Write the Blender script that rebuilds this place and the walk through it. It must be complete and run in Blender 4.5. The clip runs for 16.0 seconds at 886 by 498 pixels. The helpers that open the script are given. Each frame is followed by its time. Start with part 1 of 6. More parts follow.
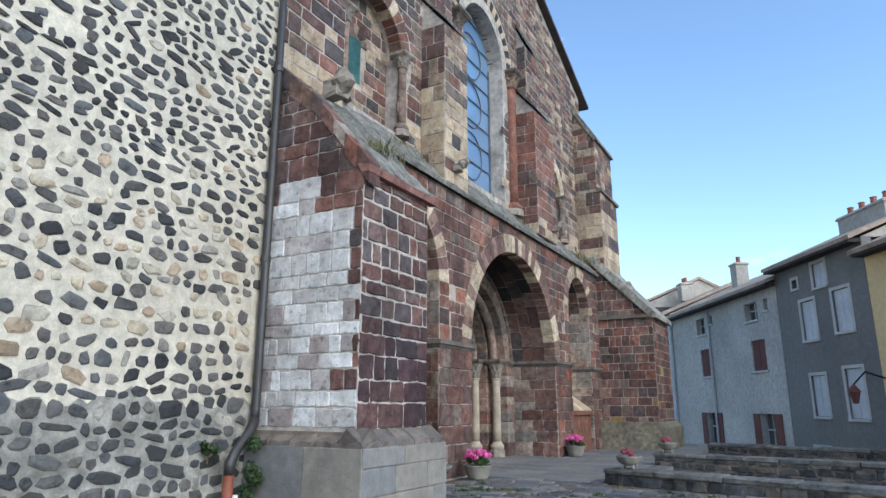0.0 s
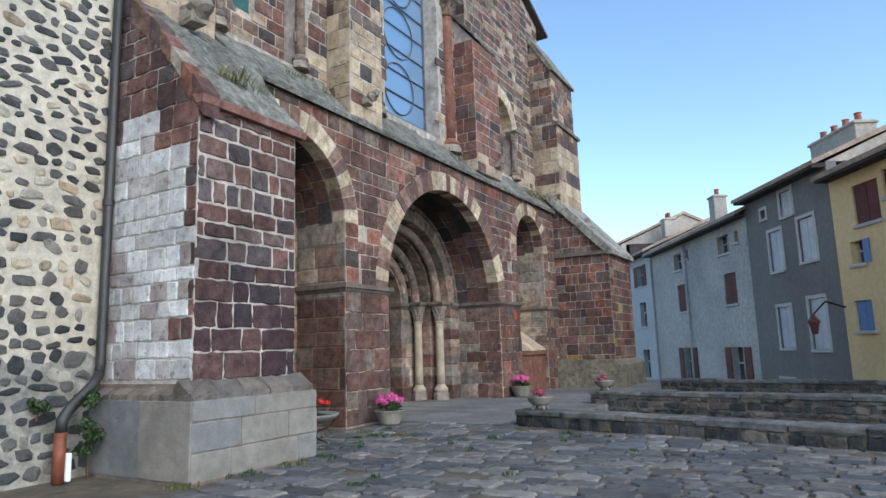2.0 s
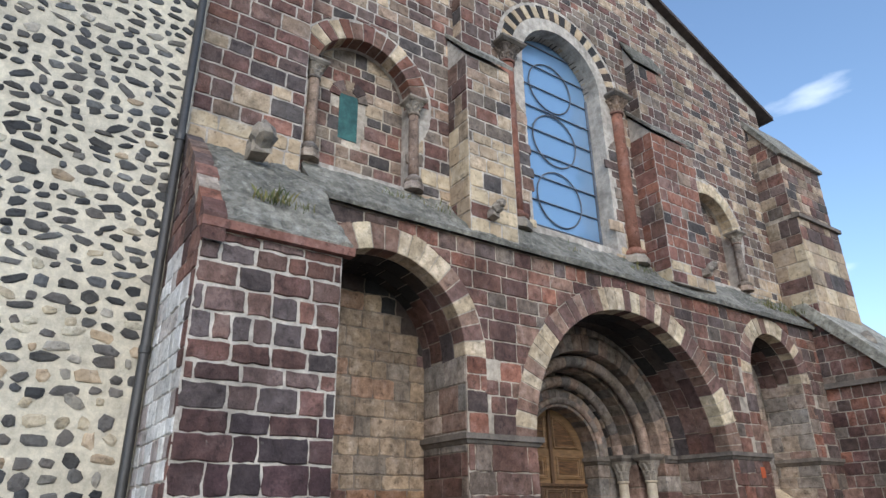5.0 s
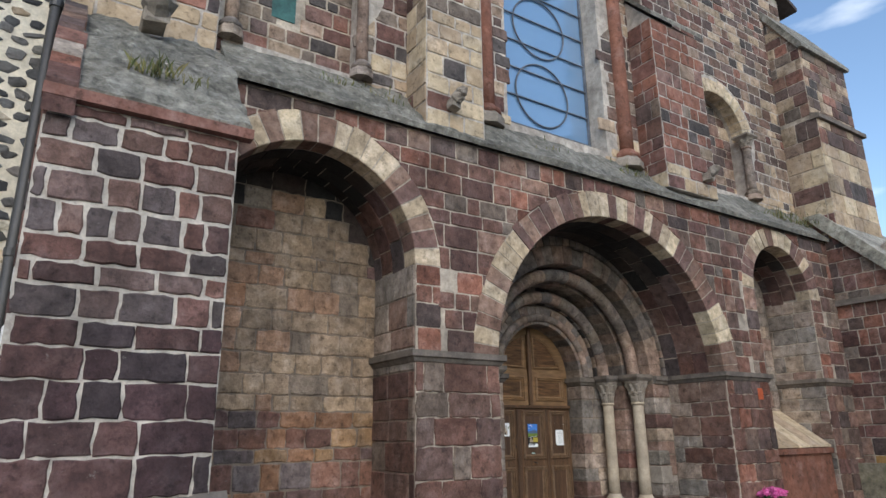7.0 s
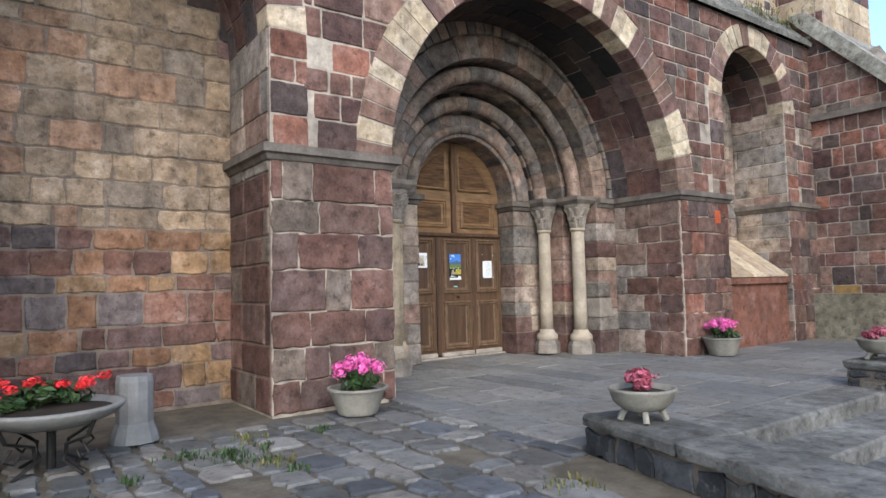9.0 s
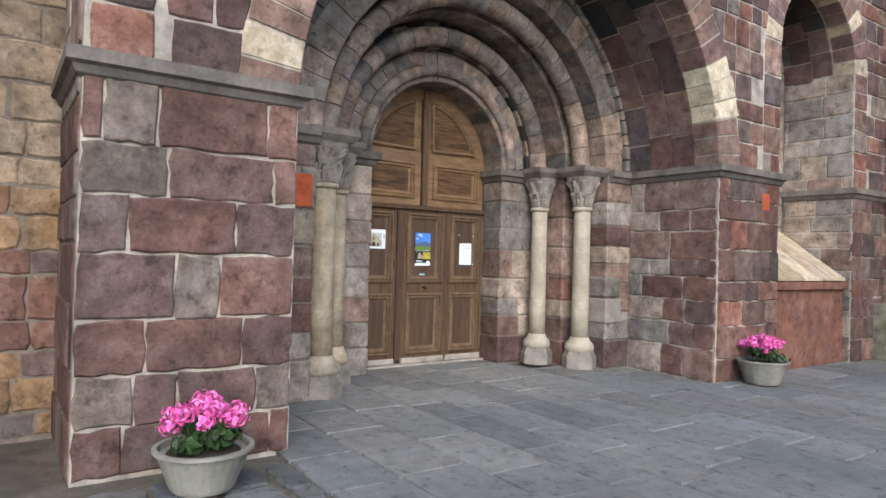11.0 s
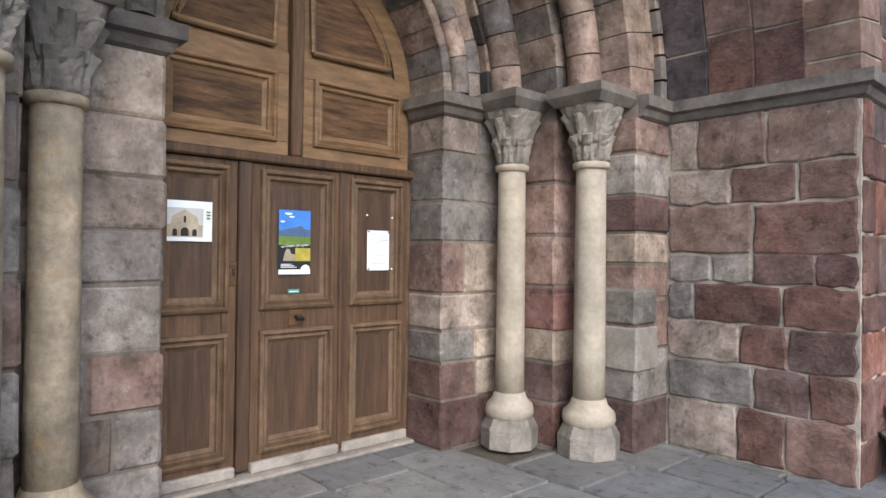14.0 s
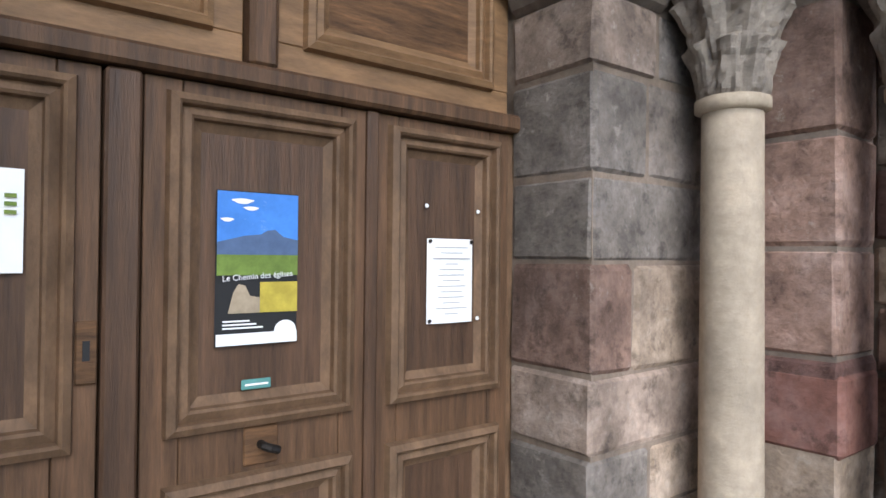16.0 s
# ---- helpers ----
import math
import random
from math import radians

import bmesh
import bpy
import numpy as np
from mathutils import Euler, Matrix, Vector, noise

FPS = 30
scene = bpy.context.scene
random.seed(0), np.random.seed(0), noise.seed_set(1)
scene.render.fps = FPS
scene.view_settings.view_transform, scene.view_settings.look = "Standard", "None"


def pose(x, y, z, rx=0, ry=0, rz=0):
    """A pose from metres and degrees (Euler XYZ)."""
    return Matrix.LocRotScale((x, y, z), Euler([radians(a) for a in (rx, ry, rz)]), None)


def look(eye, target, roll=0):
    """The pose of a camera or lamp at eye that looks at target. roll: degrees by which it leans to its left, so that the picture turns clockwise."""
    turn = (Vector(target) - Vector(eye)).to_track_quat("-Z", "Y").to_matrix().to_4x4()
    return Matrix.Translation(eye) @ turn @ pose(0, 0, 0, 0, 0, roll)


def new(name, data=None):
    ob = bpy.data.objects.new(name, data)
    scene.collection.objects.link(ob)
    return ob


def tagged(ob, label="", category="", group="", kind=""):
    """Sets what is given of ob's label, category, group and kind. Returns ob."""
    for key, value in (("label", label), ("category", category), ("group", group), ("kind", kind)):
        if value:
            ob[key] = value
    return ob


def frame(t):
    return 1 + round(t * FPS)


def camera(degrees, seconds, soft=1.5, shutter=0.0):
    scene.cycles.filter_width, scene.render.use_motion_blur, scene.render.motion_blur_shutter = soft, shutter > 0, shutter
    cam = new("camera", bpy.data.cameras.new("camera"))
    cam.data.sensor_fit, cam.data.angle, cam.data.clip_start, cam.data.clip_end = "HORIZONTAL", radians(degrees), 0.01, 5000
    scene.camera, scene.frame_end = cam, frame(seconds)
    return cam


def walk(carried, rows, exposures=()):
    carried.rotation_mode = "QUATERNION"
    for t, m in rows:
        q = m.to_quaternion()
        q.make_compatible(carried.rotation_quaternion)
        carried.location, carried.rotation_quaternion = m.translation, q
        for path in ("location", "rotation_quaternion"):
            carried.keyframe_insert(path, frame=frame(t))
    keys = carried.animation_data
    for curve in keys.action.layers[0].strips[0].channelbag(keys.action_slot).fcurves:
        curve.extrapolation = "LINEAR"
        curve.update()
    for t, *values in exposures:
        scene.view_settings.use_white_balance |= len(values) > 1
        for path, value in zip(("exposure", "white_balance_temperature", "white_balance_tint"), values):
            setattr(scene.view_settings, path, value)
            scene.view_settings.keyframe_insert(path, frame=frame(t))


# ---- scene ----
cam = camera(69.1, 16.0)
PATH = [
    (0, (-0.209, -0.679, 1.395), (-1.158, 1.016, 1.87), 0.1),
    (0.5, (-0.006, -0.315, 1.419), (-0.92, 1.41, 1.857), -0.3),
    (1, (0.414, 0.074, 1.39), (-0.464, 1.829, 1.778), -1.2),
    (1.5, (0.749, 0.408, 1.386), (-0.132, 2.172, 1.722), -2.2),
    (2, (1.181, 0.932, 1.381), (0.192, 2.642, 1.69), -1.8),
    (2.5, (1.426, 1.466, 1.374), (0.298, 3.089, 1.682), -1.3),
    (3, (1.588, 2.102, 1.442), (0.332, 3.624, 1.766), -1.1),
    (3.5, (1.742, 2.707, 1.471), (0.374, 4.118, 1.842), -0.8),
    (4, (1.851, 3.348, 1.523), (0.381, 4.625, 1.977), -0.6),
    (4.2, (1.793, 3.634, 1.512), (0.303, 4.864, 2.029), -0.8),
    (6.3, (1.253, 5.761, 1.599), (-0.252, 6.672, 2.551), -0.0),
    (6.5, (1.166, 5.976, 1.598), (-0.38, 6.915, 2.452), -0.6),
    (7, (0.973, 6.206, 1.588), (-0.639, 7.25, 2.143), -0.6),
    (7.5, (0.83, 6.873, 1.491), (-0.823, 7.942, 1.848), -1.0),
    (8, (0.48, 7.422, 1.368), (-1.178, 8.519, 1.587), -1.0),
    (8.5, (0.024, 7.81, 1.223), (-1.613, 8.949, 1.377), -1.6),
    (9, (-0.438, 8.323, 1.24), (-2.058, 9.49, 1.354), -1.4),
    (11.3, (-2.292, 10.553, 1.488), (-3.93, 11.7, 1.5), 2.1),
    (11.5, (-2.469, 10.746, 1.489), (-4.095, 11.91, 1.506), 2.6),
    (12, (-3.016, 11.256, 1.457), (-4.575, 12.506, 1.372), 2.3),
    (12.5, (-3.507, 11.535, 1.453), (-5.002, 12.857, 1.326), 1.9),
    (13, (-4.183, 11.969, 1.43), (-5.653, 13.323, 1.38), 1.4),
    (13.5, (-4.803, 12.341, 1.463), (-6.264, 13.707, 1.458), 1.1),
    (14, (-5.415, 12.764, 1.488), (-6.887, 14.118, 1.505), 0.7),
    (14.5, (-6.01, 13.134, 1.539), (-7.494, 14.475, 1.544), 0.7),
    (15, (-6.586, 13.576, 1.582), (-8.106, 14.875, 1.576), 0.8),
    (15.5, (-7.085, 13.932, 1.598), (-8.623, 15.211, 1.597), 0.8),
    (16, (-7.559, 14.294, 1.6), (-9.141, 15.518, 1.624), 0.6),
]
walk(cam, [(t, look(eye, target, roll)) for t, eye, target, roll in PATH],
     exposures=[(0, 0.98, 5800, 5), (1.5, 0.95, 5850, 5), (3.5, 0.85, 6100, 6), (6.5, 0.82, 6100, 7), (7, 0.68, 6250, 7), (8, 1.05, 6150, 7), (9, 1.32, 6150, 8), (11.5, 1.45, 6050, 7), (12.5, 1.52, 6050, 8), (14.5, 1.52, 6000, 9), (16, 1.48, 5900, 9)])

# ---- light ----
world = bpy.data.worlds.new("world")
scene.world = world
world.use_nodes = True
wn, wl = world.node_tree.nodes, world.node_tree.links
SUN_EL, SUN_AZ = radians(36), radians(116)
sky = wn.new("ShaderNodeTexSky")
sky.sky_type, sky.sun_disc = "NISHITA", False
sky.sun_elevation, sky.sun_rotation = SUN_EL, SUN_AZ
sky.air_density, sky.dust_density, sky.ozone_density = 1.0, 0.6, 1.0
bg = wn["Background"]
bg.inputs["Strength"].default_value = 0.15
coord = wn.new("ShaderNodeTexCoord")
cmap = wn.new("ShaderNodeMapping")
cmap.inputs["Scale"].default_value = (1.0, 1.0, 3.2)
cloud = wn.new("ShaderNodeTexNoise")
cloud.inputs["Scale"].default_value, cloud.inputs["Detail"].default_value = 2.6, 7
cramp = wn.new("ShaderNodeValToRGB")
cramp.color_ramp.elements[0].position, cramp.color_ramp.elements[1].position = 0.6, 0.8
cmix = wn.new("ShaderNodeMixRGB")
cmix.inputs["Color2"].default_value = (6.5, 6.6, 6.8, 1)
wl.new(coord.outputs["Generated"], cmap.inputs["Vector"])
wl.new(cmap.outputs["Vector"], cloud.inputs["Vector"])
wl.new(cloud.outputs["Fac"], cramp.inputs["Fac"])
wl.new(cramp.outputs["Color"], cmix.inputs["Fac"])
wl.new(sky.outputs["Color"], cmix.inputs["Color1"])
wl.new(cmix.outputs["Color"], bg.inputs["Color"])
sun = new("sun", bpy.data.lights.new("sun", "SUN"))
sun.data.energy, sun.data.angle, sun.data.color = 1.25, radians(50), (1.0, 0.92, 0.82)
SUN_DIR = Vector((math.sin(SUN_AZ) * math.cos(SUN_EL), math.cos(SUN_AZ) * math.cos(SUN_EL), math.sin(SUN_EL)))
sun.matrix_world = look(SUN_DIR * 60, (0, 0, 0))

# ---- materials ----
def nodes_of(name):
    m = bpy.data.materials.new(name)
    m.use_nodes = True
    return m, m.node_tree.nodes, m.node_tree.links, m.node_tree.nodes["Principled BSDF"]


def surface(name, colors, rough=0.85, grain=30.0, stain=1.2, bump=0.4, vary=0.35, metal=0.0, spot=None, spot_amount=0.0, stretch=(1, 1, 1), gloss=None, piece=0.0):
    """Rough matter: a colour for each piece picked from colors, two scales of variation, relief; spots of lichen or lime."""
    m, n, l, b = nodes_of(name)
    tc = n.new("ShaderNodeTexCoord")
    mp = n.new("ShaderNodeMapping")
    mp.inputs["Scale"].default_value = stretch
    l.new(tc.outputs["Object"], mp.inputs["Vector"])
    geo = n.new("ShaderNodeNewGeometry")
    info = n.new("ShaderNodeObjectInfo")
    add = n.new("ShaderNodeMath")
    l.new(geo.outputs["Random Per Island"], add.inputs[0])
    l.new(info.outputs["Random"], add.inputs[1])
    fr = n.new("ShaderNodeMath")
    fr.operation = "FRACT"
    l.new(add.outputs[0], fr.inputs[0])
    ramp = n.new("ShaderNodeValToRGB")
    ramp.color_ramp.interpolation = "CONSTANT" if len(colors) > 2 else "LINEAR"
    el = ramp.color_ramp.elements
    while len(el) < len(colors):
        el.new(0.5)
    for i, c in enumerate(colors):
        el[i].position = i / max(1, len(colors) - (1 if len(colors) == 2 else 0))
        el[i].color = (*c, 1)
    l.new(fr.outputs[0], ramp.inputs["Fac"])
    big = n.new("ShaderNodeTexNoise")
    big.inputs["Scale"].default_value, big.inputs["Detail"].default_value = stain, 5
    fine = n.new("ShaderNodeTexNoise")
    fine.inputs["Scale"].default_value, fine.inputs["Detail"].default_value, fine.inputs["Roughness"].default_value = grain, 8, 0.7
    mid = n.new("ShaderNodeTexNoise")
    mid.inputs["Scale"].default_value, mid.inputs["Detail"].default_value = grain * 0.22, 6
    for t in (big, fine, mid):
        l.new(mp.outputs["Vector"], t.inputs["Vector"])
    # each piece a little lighter or darker than its neighbours
    hsh = n.new("ShaderNodeMath")
    hsh.operation = "MULTIPLY"
    hsh.inputs[1].default_value = 17.31
    l.new(fr.outputs[0], hsh.inputs[0])
    hfr = n.new("ShaderNodeMath")
    hfr.operation = "FRACT"
    l.new(hsh.outputs[0], hfr.inputs[0])
    own = n.new("ShaderNodeMapRange")
    own.inputs["To Min"].default_value, own.inputs["To Max"].default_value = 1 - piece, 1 + piece
    l.new(hfr.outputs[0], own.inputs["Value"])
    tone = n.new("ShaderNodeVectorMath")
    tone.operation = "SCALE"
    l.new(ramp.outputs["Color"], tone.inputs[0])
    l.new(own.outputs["Result"], tone.inputs["Scale"])
    cur = tone.outputs["Vector"]
    for t, amount in ((big, vary * 0.75), (mid, vary * 0.8), (fine, vary * 0.55)):
        rng = n.new("ShaderNodeMapRange")
        rng.inputs["From Min"].default_value, rng.inputs["From Max"].default_value = 0.3, 0.7
        rng.inputs["To Min"].default_value, rng.inputs["To Max"].default_value = 1 - amount, 1 + amount
        l.new(t.outputs["Fac"], rng.inputs["Value"])
        mul = n.new("ShaderNodeVectorMath")
        mul.operation = "SCALE"
        l.new(cur, mul.inputs[0])
        l.new(rng.outputs["Result"], mul.inputs["Scale"])
        cur = mul.outputs["Vector"]
    if piece:
        # dull grey weathering in drifts, and dark pits
        drift = n.new("ShaderNodeTexNoise")
        drift.inputs["Scale"].default_value, drift.inputs["Detail"].default_value, drift.inputs["Roughness"].default_value = 3.3, 7, 0.68
        l.new(mp.outputs["Vector"], drift.inputs["Vector"])
        dr = n.new("ShaderNodeMapRange")
        dr.inputs["From Min"].default_value, dr.inputs["From Max"].default_value = 0.48, 0.68
        dr.inputs["To Max"].default_value = 0.6
        l.new(drift.outputs["Fac"], dr.inputs["Value"])
        hs = n.new("ShaderNodeHueSaturation")
        hs.inputs["Saturation"].default_value, hs.inputs["Value"].default_value = 0.62, 0.92
        l.new(cur, hs.inputs["Color"])
        dm = n.new("ShaderNodeMixRGB")
        l.new(dr.outputs["Result"], dm.inputs["Fac"])
        l.new(cur, dm.inputs["Color1"])
        l.new(hs.outputs["Color"], dm.inputs["Color2"])
        pit = n.new("ShaderNodeTexNoise")
        pit.inputs["Scale"].default_value, pit.inputs["Detail"].default_value, pit.inputs["Roughness"].default_value = 9.0, 5, 0.7
        l.new(mp.outputs["Vector"], pit.inputs["Vector"])
        pr = n.new("ShaderNodeMapRange")
        pr.inputs["From Min"].default_value, pr.inputs["From Max"].default_value = 0.33, 0.46
        pr.inputs["To Min"].default_value, pr.inputs["To Max"].default_value = 0.5, 1.0
        l.new(pit.outputs["Fac"], pr.inputs["Value"])
        pm = n.new("ShaderNodeVectorMath")
        pm.operation = "SCALE"
        l.new(dm.outputs["Color"], pm.inputs[0])
        l.new(pr.outputs["Result"], pm.inputs["Scale"])
        cur = pm.outputs["Vector"]
    if spot:
        sp = n.new("ShaderNodeTexNoise")
        sp.inputs["Scale"].default_value, sp.inputs["Detail"].default_value, sp.inputs["Roughness"].default_value = 9.0, 9, 0.75
        l.new(mp.outputs["Vector"], sp.inputs["Vector"])
        sr = n.new("ShaderNodeMapRange")
        sr.inputs["From Min"].default_value, sr.inputs["From Max"].default_value = 0.66 - spot_amount * 0.25, 0.76 - spot_amount * 0.2
        sr.inputs["To Max"].default_value = 0.5
        l.new(sp.outputs["Fac"], sr.inputs["Value"])
        mx = n.new("ShaderNodeMixRGB")
        mx.inputs["Color2"].default_value = (*spot, 1)
        l.new(sr.outputs["Result"], mx.inputs["Fac"])
        l.new(cur, mx.inputs["Color1"])
        cur = mx.outputs["Color"]
    l.new(cur, b.inputs["Base Color"])
    rr = n.new("ShaderNodeMapRange")
    rr.inputs["To Min"].default_value, rr.inputs["To Max"].default_value = max(0.05, rough - 0.12), min(1, rough + 0.12)
    l.new(mid.outputs["Fac"], rr.inputs["Value"])
    l.new(rr.outputs["Result"], b.inputs["Roughness"])
    b.inputs["Metallic"].default_value = metal
    b.inputs["Specular IOR Level"].default_value = 0.3 if gloss is None else gloss
    sm = n.new("ShaderNodeMath")
    l.new(mid.outputs["Fac"], sm.inputs[0])
    l.new(fine.outputs["Fac"], sm.inputs[1])
    bm_ = n.new("ShaderNodeBump")
    bm_.inputs["Strength"].default_value, bm_.inputs["Distance"].default_value = bump, 0.02
    l.new(sm.outputs[0], bm_.inputs["Height"])
    l.new(bm_.outputs["Normal"], b.inputs["Normal"])
    return m


RED, RED2, PURPLE, PURPLE2 = (0.2, 0.085, 0.057), (0.225, 0.098, 0.065), (0.13, 0.066, 0.055), (0.155, 0.084, 0.065)
GREY, DARK, TAN, TAN2, OCHRE = (0.158, 0.122, 0.098), (0.08, 0.066, 0.058), (0.42, 0.31, 0.2), (0.5, 0.39, 0.26), (0.27, 0.16, 0.06)
M_FACADE = surface("red_ashlar", [RED, PURPLE, RED2, PURPLE2, GREY, (0.185, 0.09, 0.064), (0.1, 0.07, 0.062), PURPLE2, (0.22, 0.13, 0.095), (0.105, 0.068, 0.056), (0.2, 0.13, 0.1), PURPLE], vary=0.5, bump=0.85, spot=(0.38, 0.33, 0.28), spot_amount=0.12, piece=0.3)
M_PIER = surface("purple_ashlar", [(0.1, 0.055, 0.05), (0.118, 0.062, 0.053), (0.15, 0.088, 0.072), (0.085, 0.065, 0.063), PURPLE, (0.16, 0.08, 0.062), (0.13, 0.085, 0.076)], vary=0.5, bump=0.85, spot=(0.42, 0.38, 0.33), spot_amount=0.12, piece=0.3)
M_WHITE = surface("limewashed_ashlar", [(0.54, 0.52, 0.5), (0.46, 0.43, 0.41), (0.3, 0.25, 0.235), (0.58, 0.56, 0.545), (0.4, 0.36, 0.34), (0.5, 0.47, 0.45)], vary=0.3, spot=(0.2, 0.13, 0.11), spot_amount=0.3, piece=0.12)
M_NICHE = surface("brown_ashlar", [(0.31, 0.22, 0.145), (0.28, 0.2, 0.135), (0.34, 0.24, 0.155), (0.24, 0.185, 0.14), (0.32, 0.19, 0.12), (0.3, 0.215, 0.145)], vary=0.48, bump=0.8, piece=0.22)
M_NICHE_LOW = surface("orange_ashlar", [(0.24, 0.125, 0.07), (0.14, 0.073, 0.056), (0.26, 0.155, 0.08), (0.14, 0.085, 0.075), (0.19, 0.095, 0.066), (0.13, 0.1, 0.093)], vary=0.48, spot=(0.45, 0.4, 0.34), spot_amount=0.15, piece=0.3)
M_UPPER = surface("mixed_ashlar", [(0.17, 0.1, 0.075), GREY, (0.15, 0.085, 0.07), (0.075, 0.062, 0.058), (0.19, 0.09, 0.066), (0.3, 0.22, 0.155), (0.11, 0.073, 0.064), PURPLE, (0.2, 0.14, 0.105), (0.13, 0.09, 0.078), (0.36, 0.27, 0.185), (0.26, 0.18, 0.13)], vary=0.45, spot=(0.36, 0.32, 0.26), spot_amount=0.1, piece=0.3)
M_REDORDER = surface("red_sandstone_jamb", [RED, RED2, PURPLE2, (0.19, 0.09, 0.07)], piece=0.2)
M_TAN = surface("cream_sandstone", [TAN, TAN2, (0.38, 0.28, 0.19)], vary=0.25, piece=0.12)
M_VOUSS = surface("voussoir_stone", [(0.5, 0.4, 0.27), (0.15, 0.085, 0.07), (0.43, 0.33, 0.22), (0.19, 0.11, 0.08), (0.46, 0.36, 0.25), (0.24, 0.15, 0.11)], vary=0.4, piece=0.15)
M_PORTAL = surface("portal_stone", [(0.23, 0.18, 0.14), (0.19, 0.15, 0.125), (0.27, 0.19, 0.14), (0.15, 0.125, 0.11), (0.25, 0.17, 0.13)], vary=0.5, bump=0.6, spot=(0.52, 0.47, 0.41), spot_amount=0.3, piece=0.2)
M_JAMB = surface("jamb_stone", [(0.27, 0.22, 0.18), (0.21, 0.18, 0.155), (0.31, 0.235, 0.175), (0.205, 0.13, 0.1), (0.24, 0.2, 0.17), (0.29, 0.22, 0.175)], vary=0.5, bump=0.6, spot=(0.52, 0.47, 0.41), spot_amount=0.3, piece=0.16)
# near-black stone; in arch crowns it holds vault shade as well as soot
M_NEARBLACK = surface("near_black_stone", [(0.035, 0.03, 0.028), (0.05, 0.038, 0.033), (0.026, 0.024, 0.023), (0.06, 0.042, 0.035)], bump=0.8, piece=0.25)
M_COLUMN = surface("limestone_shaft", [(0.41, 0.335, 0.25), (0.38, 0.32, 0.25)], vary=0.22, spot=(0.2, 0.17, 0.14), spot_amount=0.12)
M_COLUMN2 = surface("ochre_shaft", [(0.36, 0.28, 0.19), (0.3, 0.25, 0.19)], vary=0.4, stain=2.2, spot=(0.42, 0.25, 0.09), spot_amount=0.5)
M_CAPITAL = surface("weathered_capital", [(0.26, 0.22, 0.18), (0.22, 0.19, 0.16)], bump=0.7, spot=(0.1, 0.085, 0.075), spot_amount=0.3)
M_MORTAR = surface("lime_mortar", [(0.4, 0.34, 0.27), (0.34, 0.285, 0.23)], vary=0.4, spot=(0.17, 0.12, 0.1), spot_amount=0.4)
M_MORTAR_W = surface("pale_mortar", [(0.42, 0.375, 0.325), (0.36, 0.315, 0.275)], vary=0.35, spot=(0.2, 0.15, 0.13), spot_amount=0.5)
M_MORTAR_D = surface("dark_mortar", [(0.17, 0.135, 0.11), (0.2, 0.155, 0.12)], vary=0.35)
M_RUBBLE_M = surface("cream_render", [(0.6, 0.54, 0.44), (0.55, 0.49, 0.39)], vary=0.25, grain=45, stain=0.5, bump=0.6)
M_RUBBLE_S = surface("basalt_rubble", [(0.085, 0.085, 0.088), (0.11, 0.108, 0.108), (0.065, 0.064, 0.066), (0.14, 0.135, 0.13), (0.1, 0.09, 0.082), (0.095, 0.096, 0.1), (0.17, 0.155, 0.135)], vary=0.4, piece=0.2)
M_RUBBLE_DK = surface("dark_basalt_rubble", [(0.05, 0.05, 0.052), (0.07, 0.068, 0.068), (0.04, 0.04, 0.042), (0.1, 0.093, 0.088), (0.06, 0.056, 0.053)], vary=0.35, piece=0.2)
M_BASALT = surface("basalt_block", [(0.06, 0.06, 0.063), (0.045, 0.046, 0.05), (0.09, 0.084, 0.078), (0.14, 0.12, 0.1), (0.075, 0.075, 0.08)], vary=0.5, bump=0.8, spot=(0.26, 0.245, 0.215), spot_amount=0.35, piece=0.3)
M_FLAG = surface("grey_flagstone", [(0.195, 0.182, 0.163), (0.21, 0.193, 0.17), (0.175, 0.17, 0.162), (0.2, 0.187, 0.17), (0.185, 0.176, 0.163)], vary=0.24, stain=0.7, rough=0.75, spot=(0.1, 0.095, 0.085), spot_amount=0.2, piece=0.16)
M_COBBLE = surface("mixed_cobble", [(0.125, 0.122, 0.117), (0.095, 0.097, 0.104), (0.165, 0.155, 0.14), (0.14, 0.132, 0.122), (0.11, 0.107, 0.102), (0.19, 0.172, 0.152)], vary=0.28, rough=0.8, piece=0.3)
M_EARTH = surface("earth_joint", [(0.085, 0.072, 0.052), (0.12, 0.1, 0.075)], vary=0.4, spot=(0.06, 0.085, 0.03), spot_amount=0.3)
M_ASPHALT = surface("street_surface", [(0.13, 0.13, 0.13), (0.16, 0.155, 0.15)], grain=80)
M_PLINTH = surface("grey_plinth_stone", [(0.215, 0.205, 0.19), (0.19, 0.185, 0.18), (0.24, 0.215, 0.185)], vary=0.2, spot=(0.2, 0.185, 0.16), spot_amount=0.2)
M_LAUZE = surface("lichen_slab_roof", [(0.2, 0.185, 0.155), (0.25, 0.23, 0.19), (0.17, 0.155, 0.125)], vary=0.5, bump=1.0, spot=(0.46, 0.45, 0.38), spot_amount=0.5, piece=0.2)
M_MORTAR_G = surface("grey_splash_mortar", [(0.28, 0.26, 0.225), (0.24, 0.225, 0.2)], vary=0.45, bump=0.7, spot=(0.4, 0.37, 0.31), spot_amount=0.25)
M_PLINTH_FAR = surface("mossy_plinth_stone", [(0.21, 0.18, 0.125), (0.18, 0.165, 0.12), (0.24, 0.2, 0.14)], vary=0.45, spot=(0.13, 0.13, 0.05), spot_amount=0.4, piece=0.15)
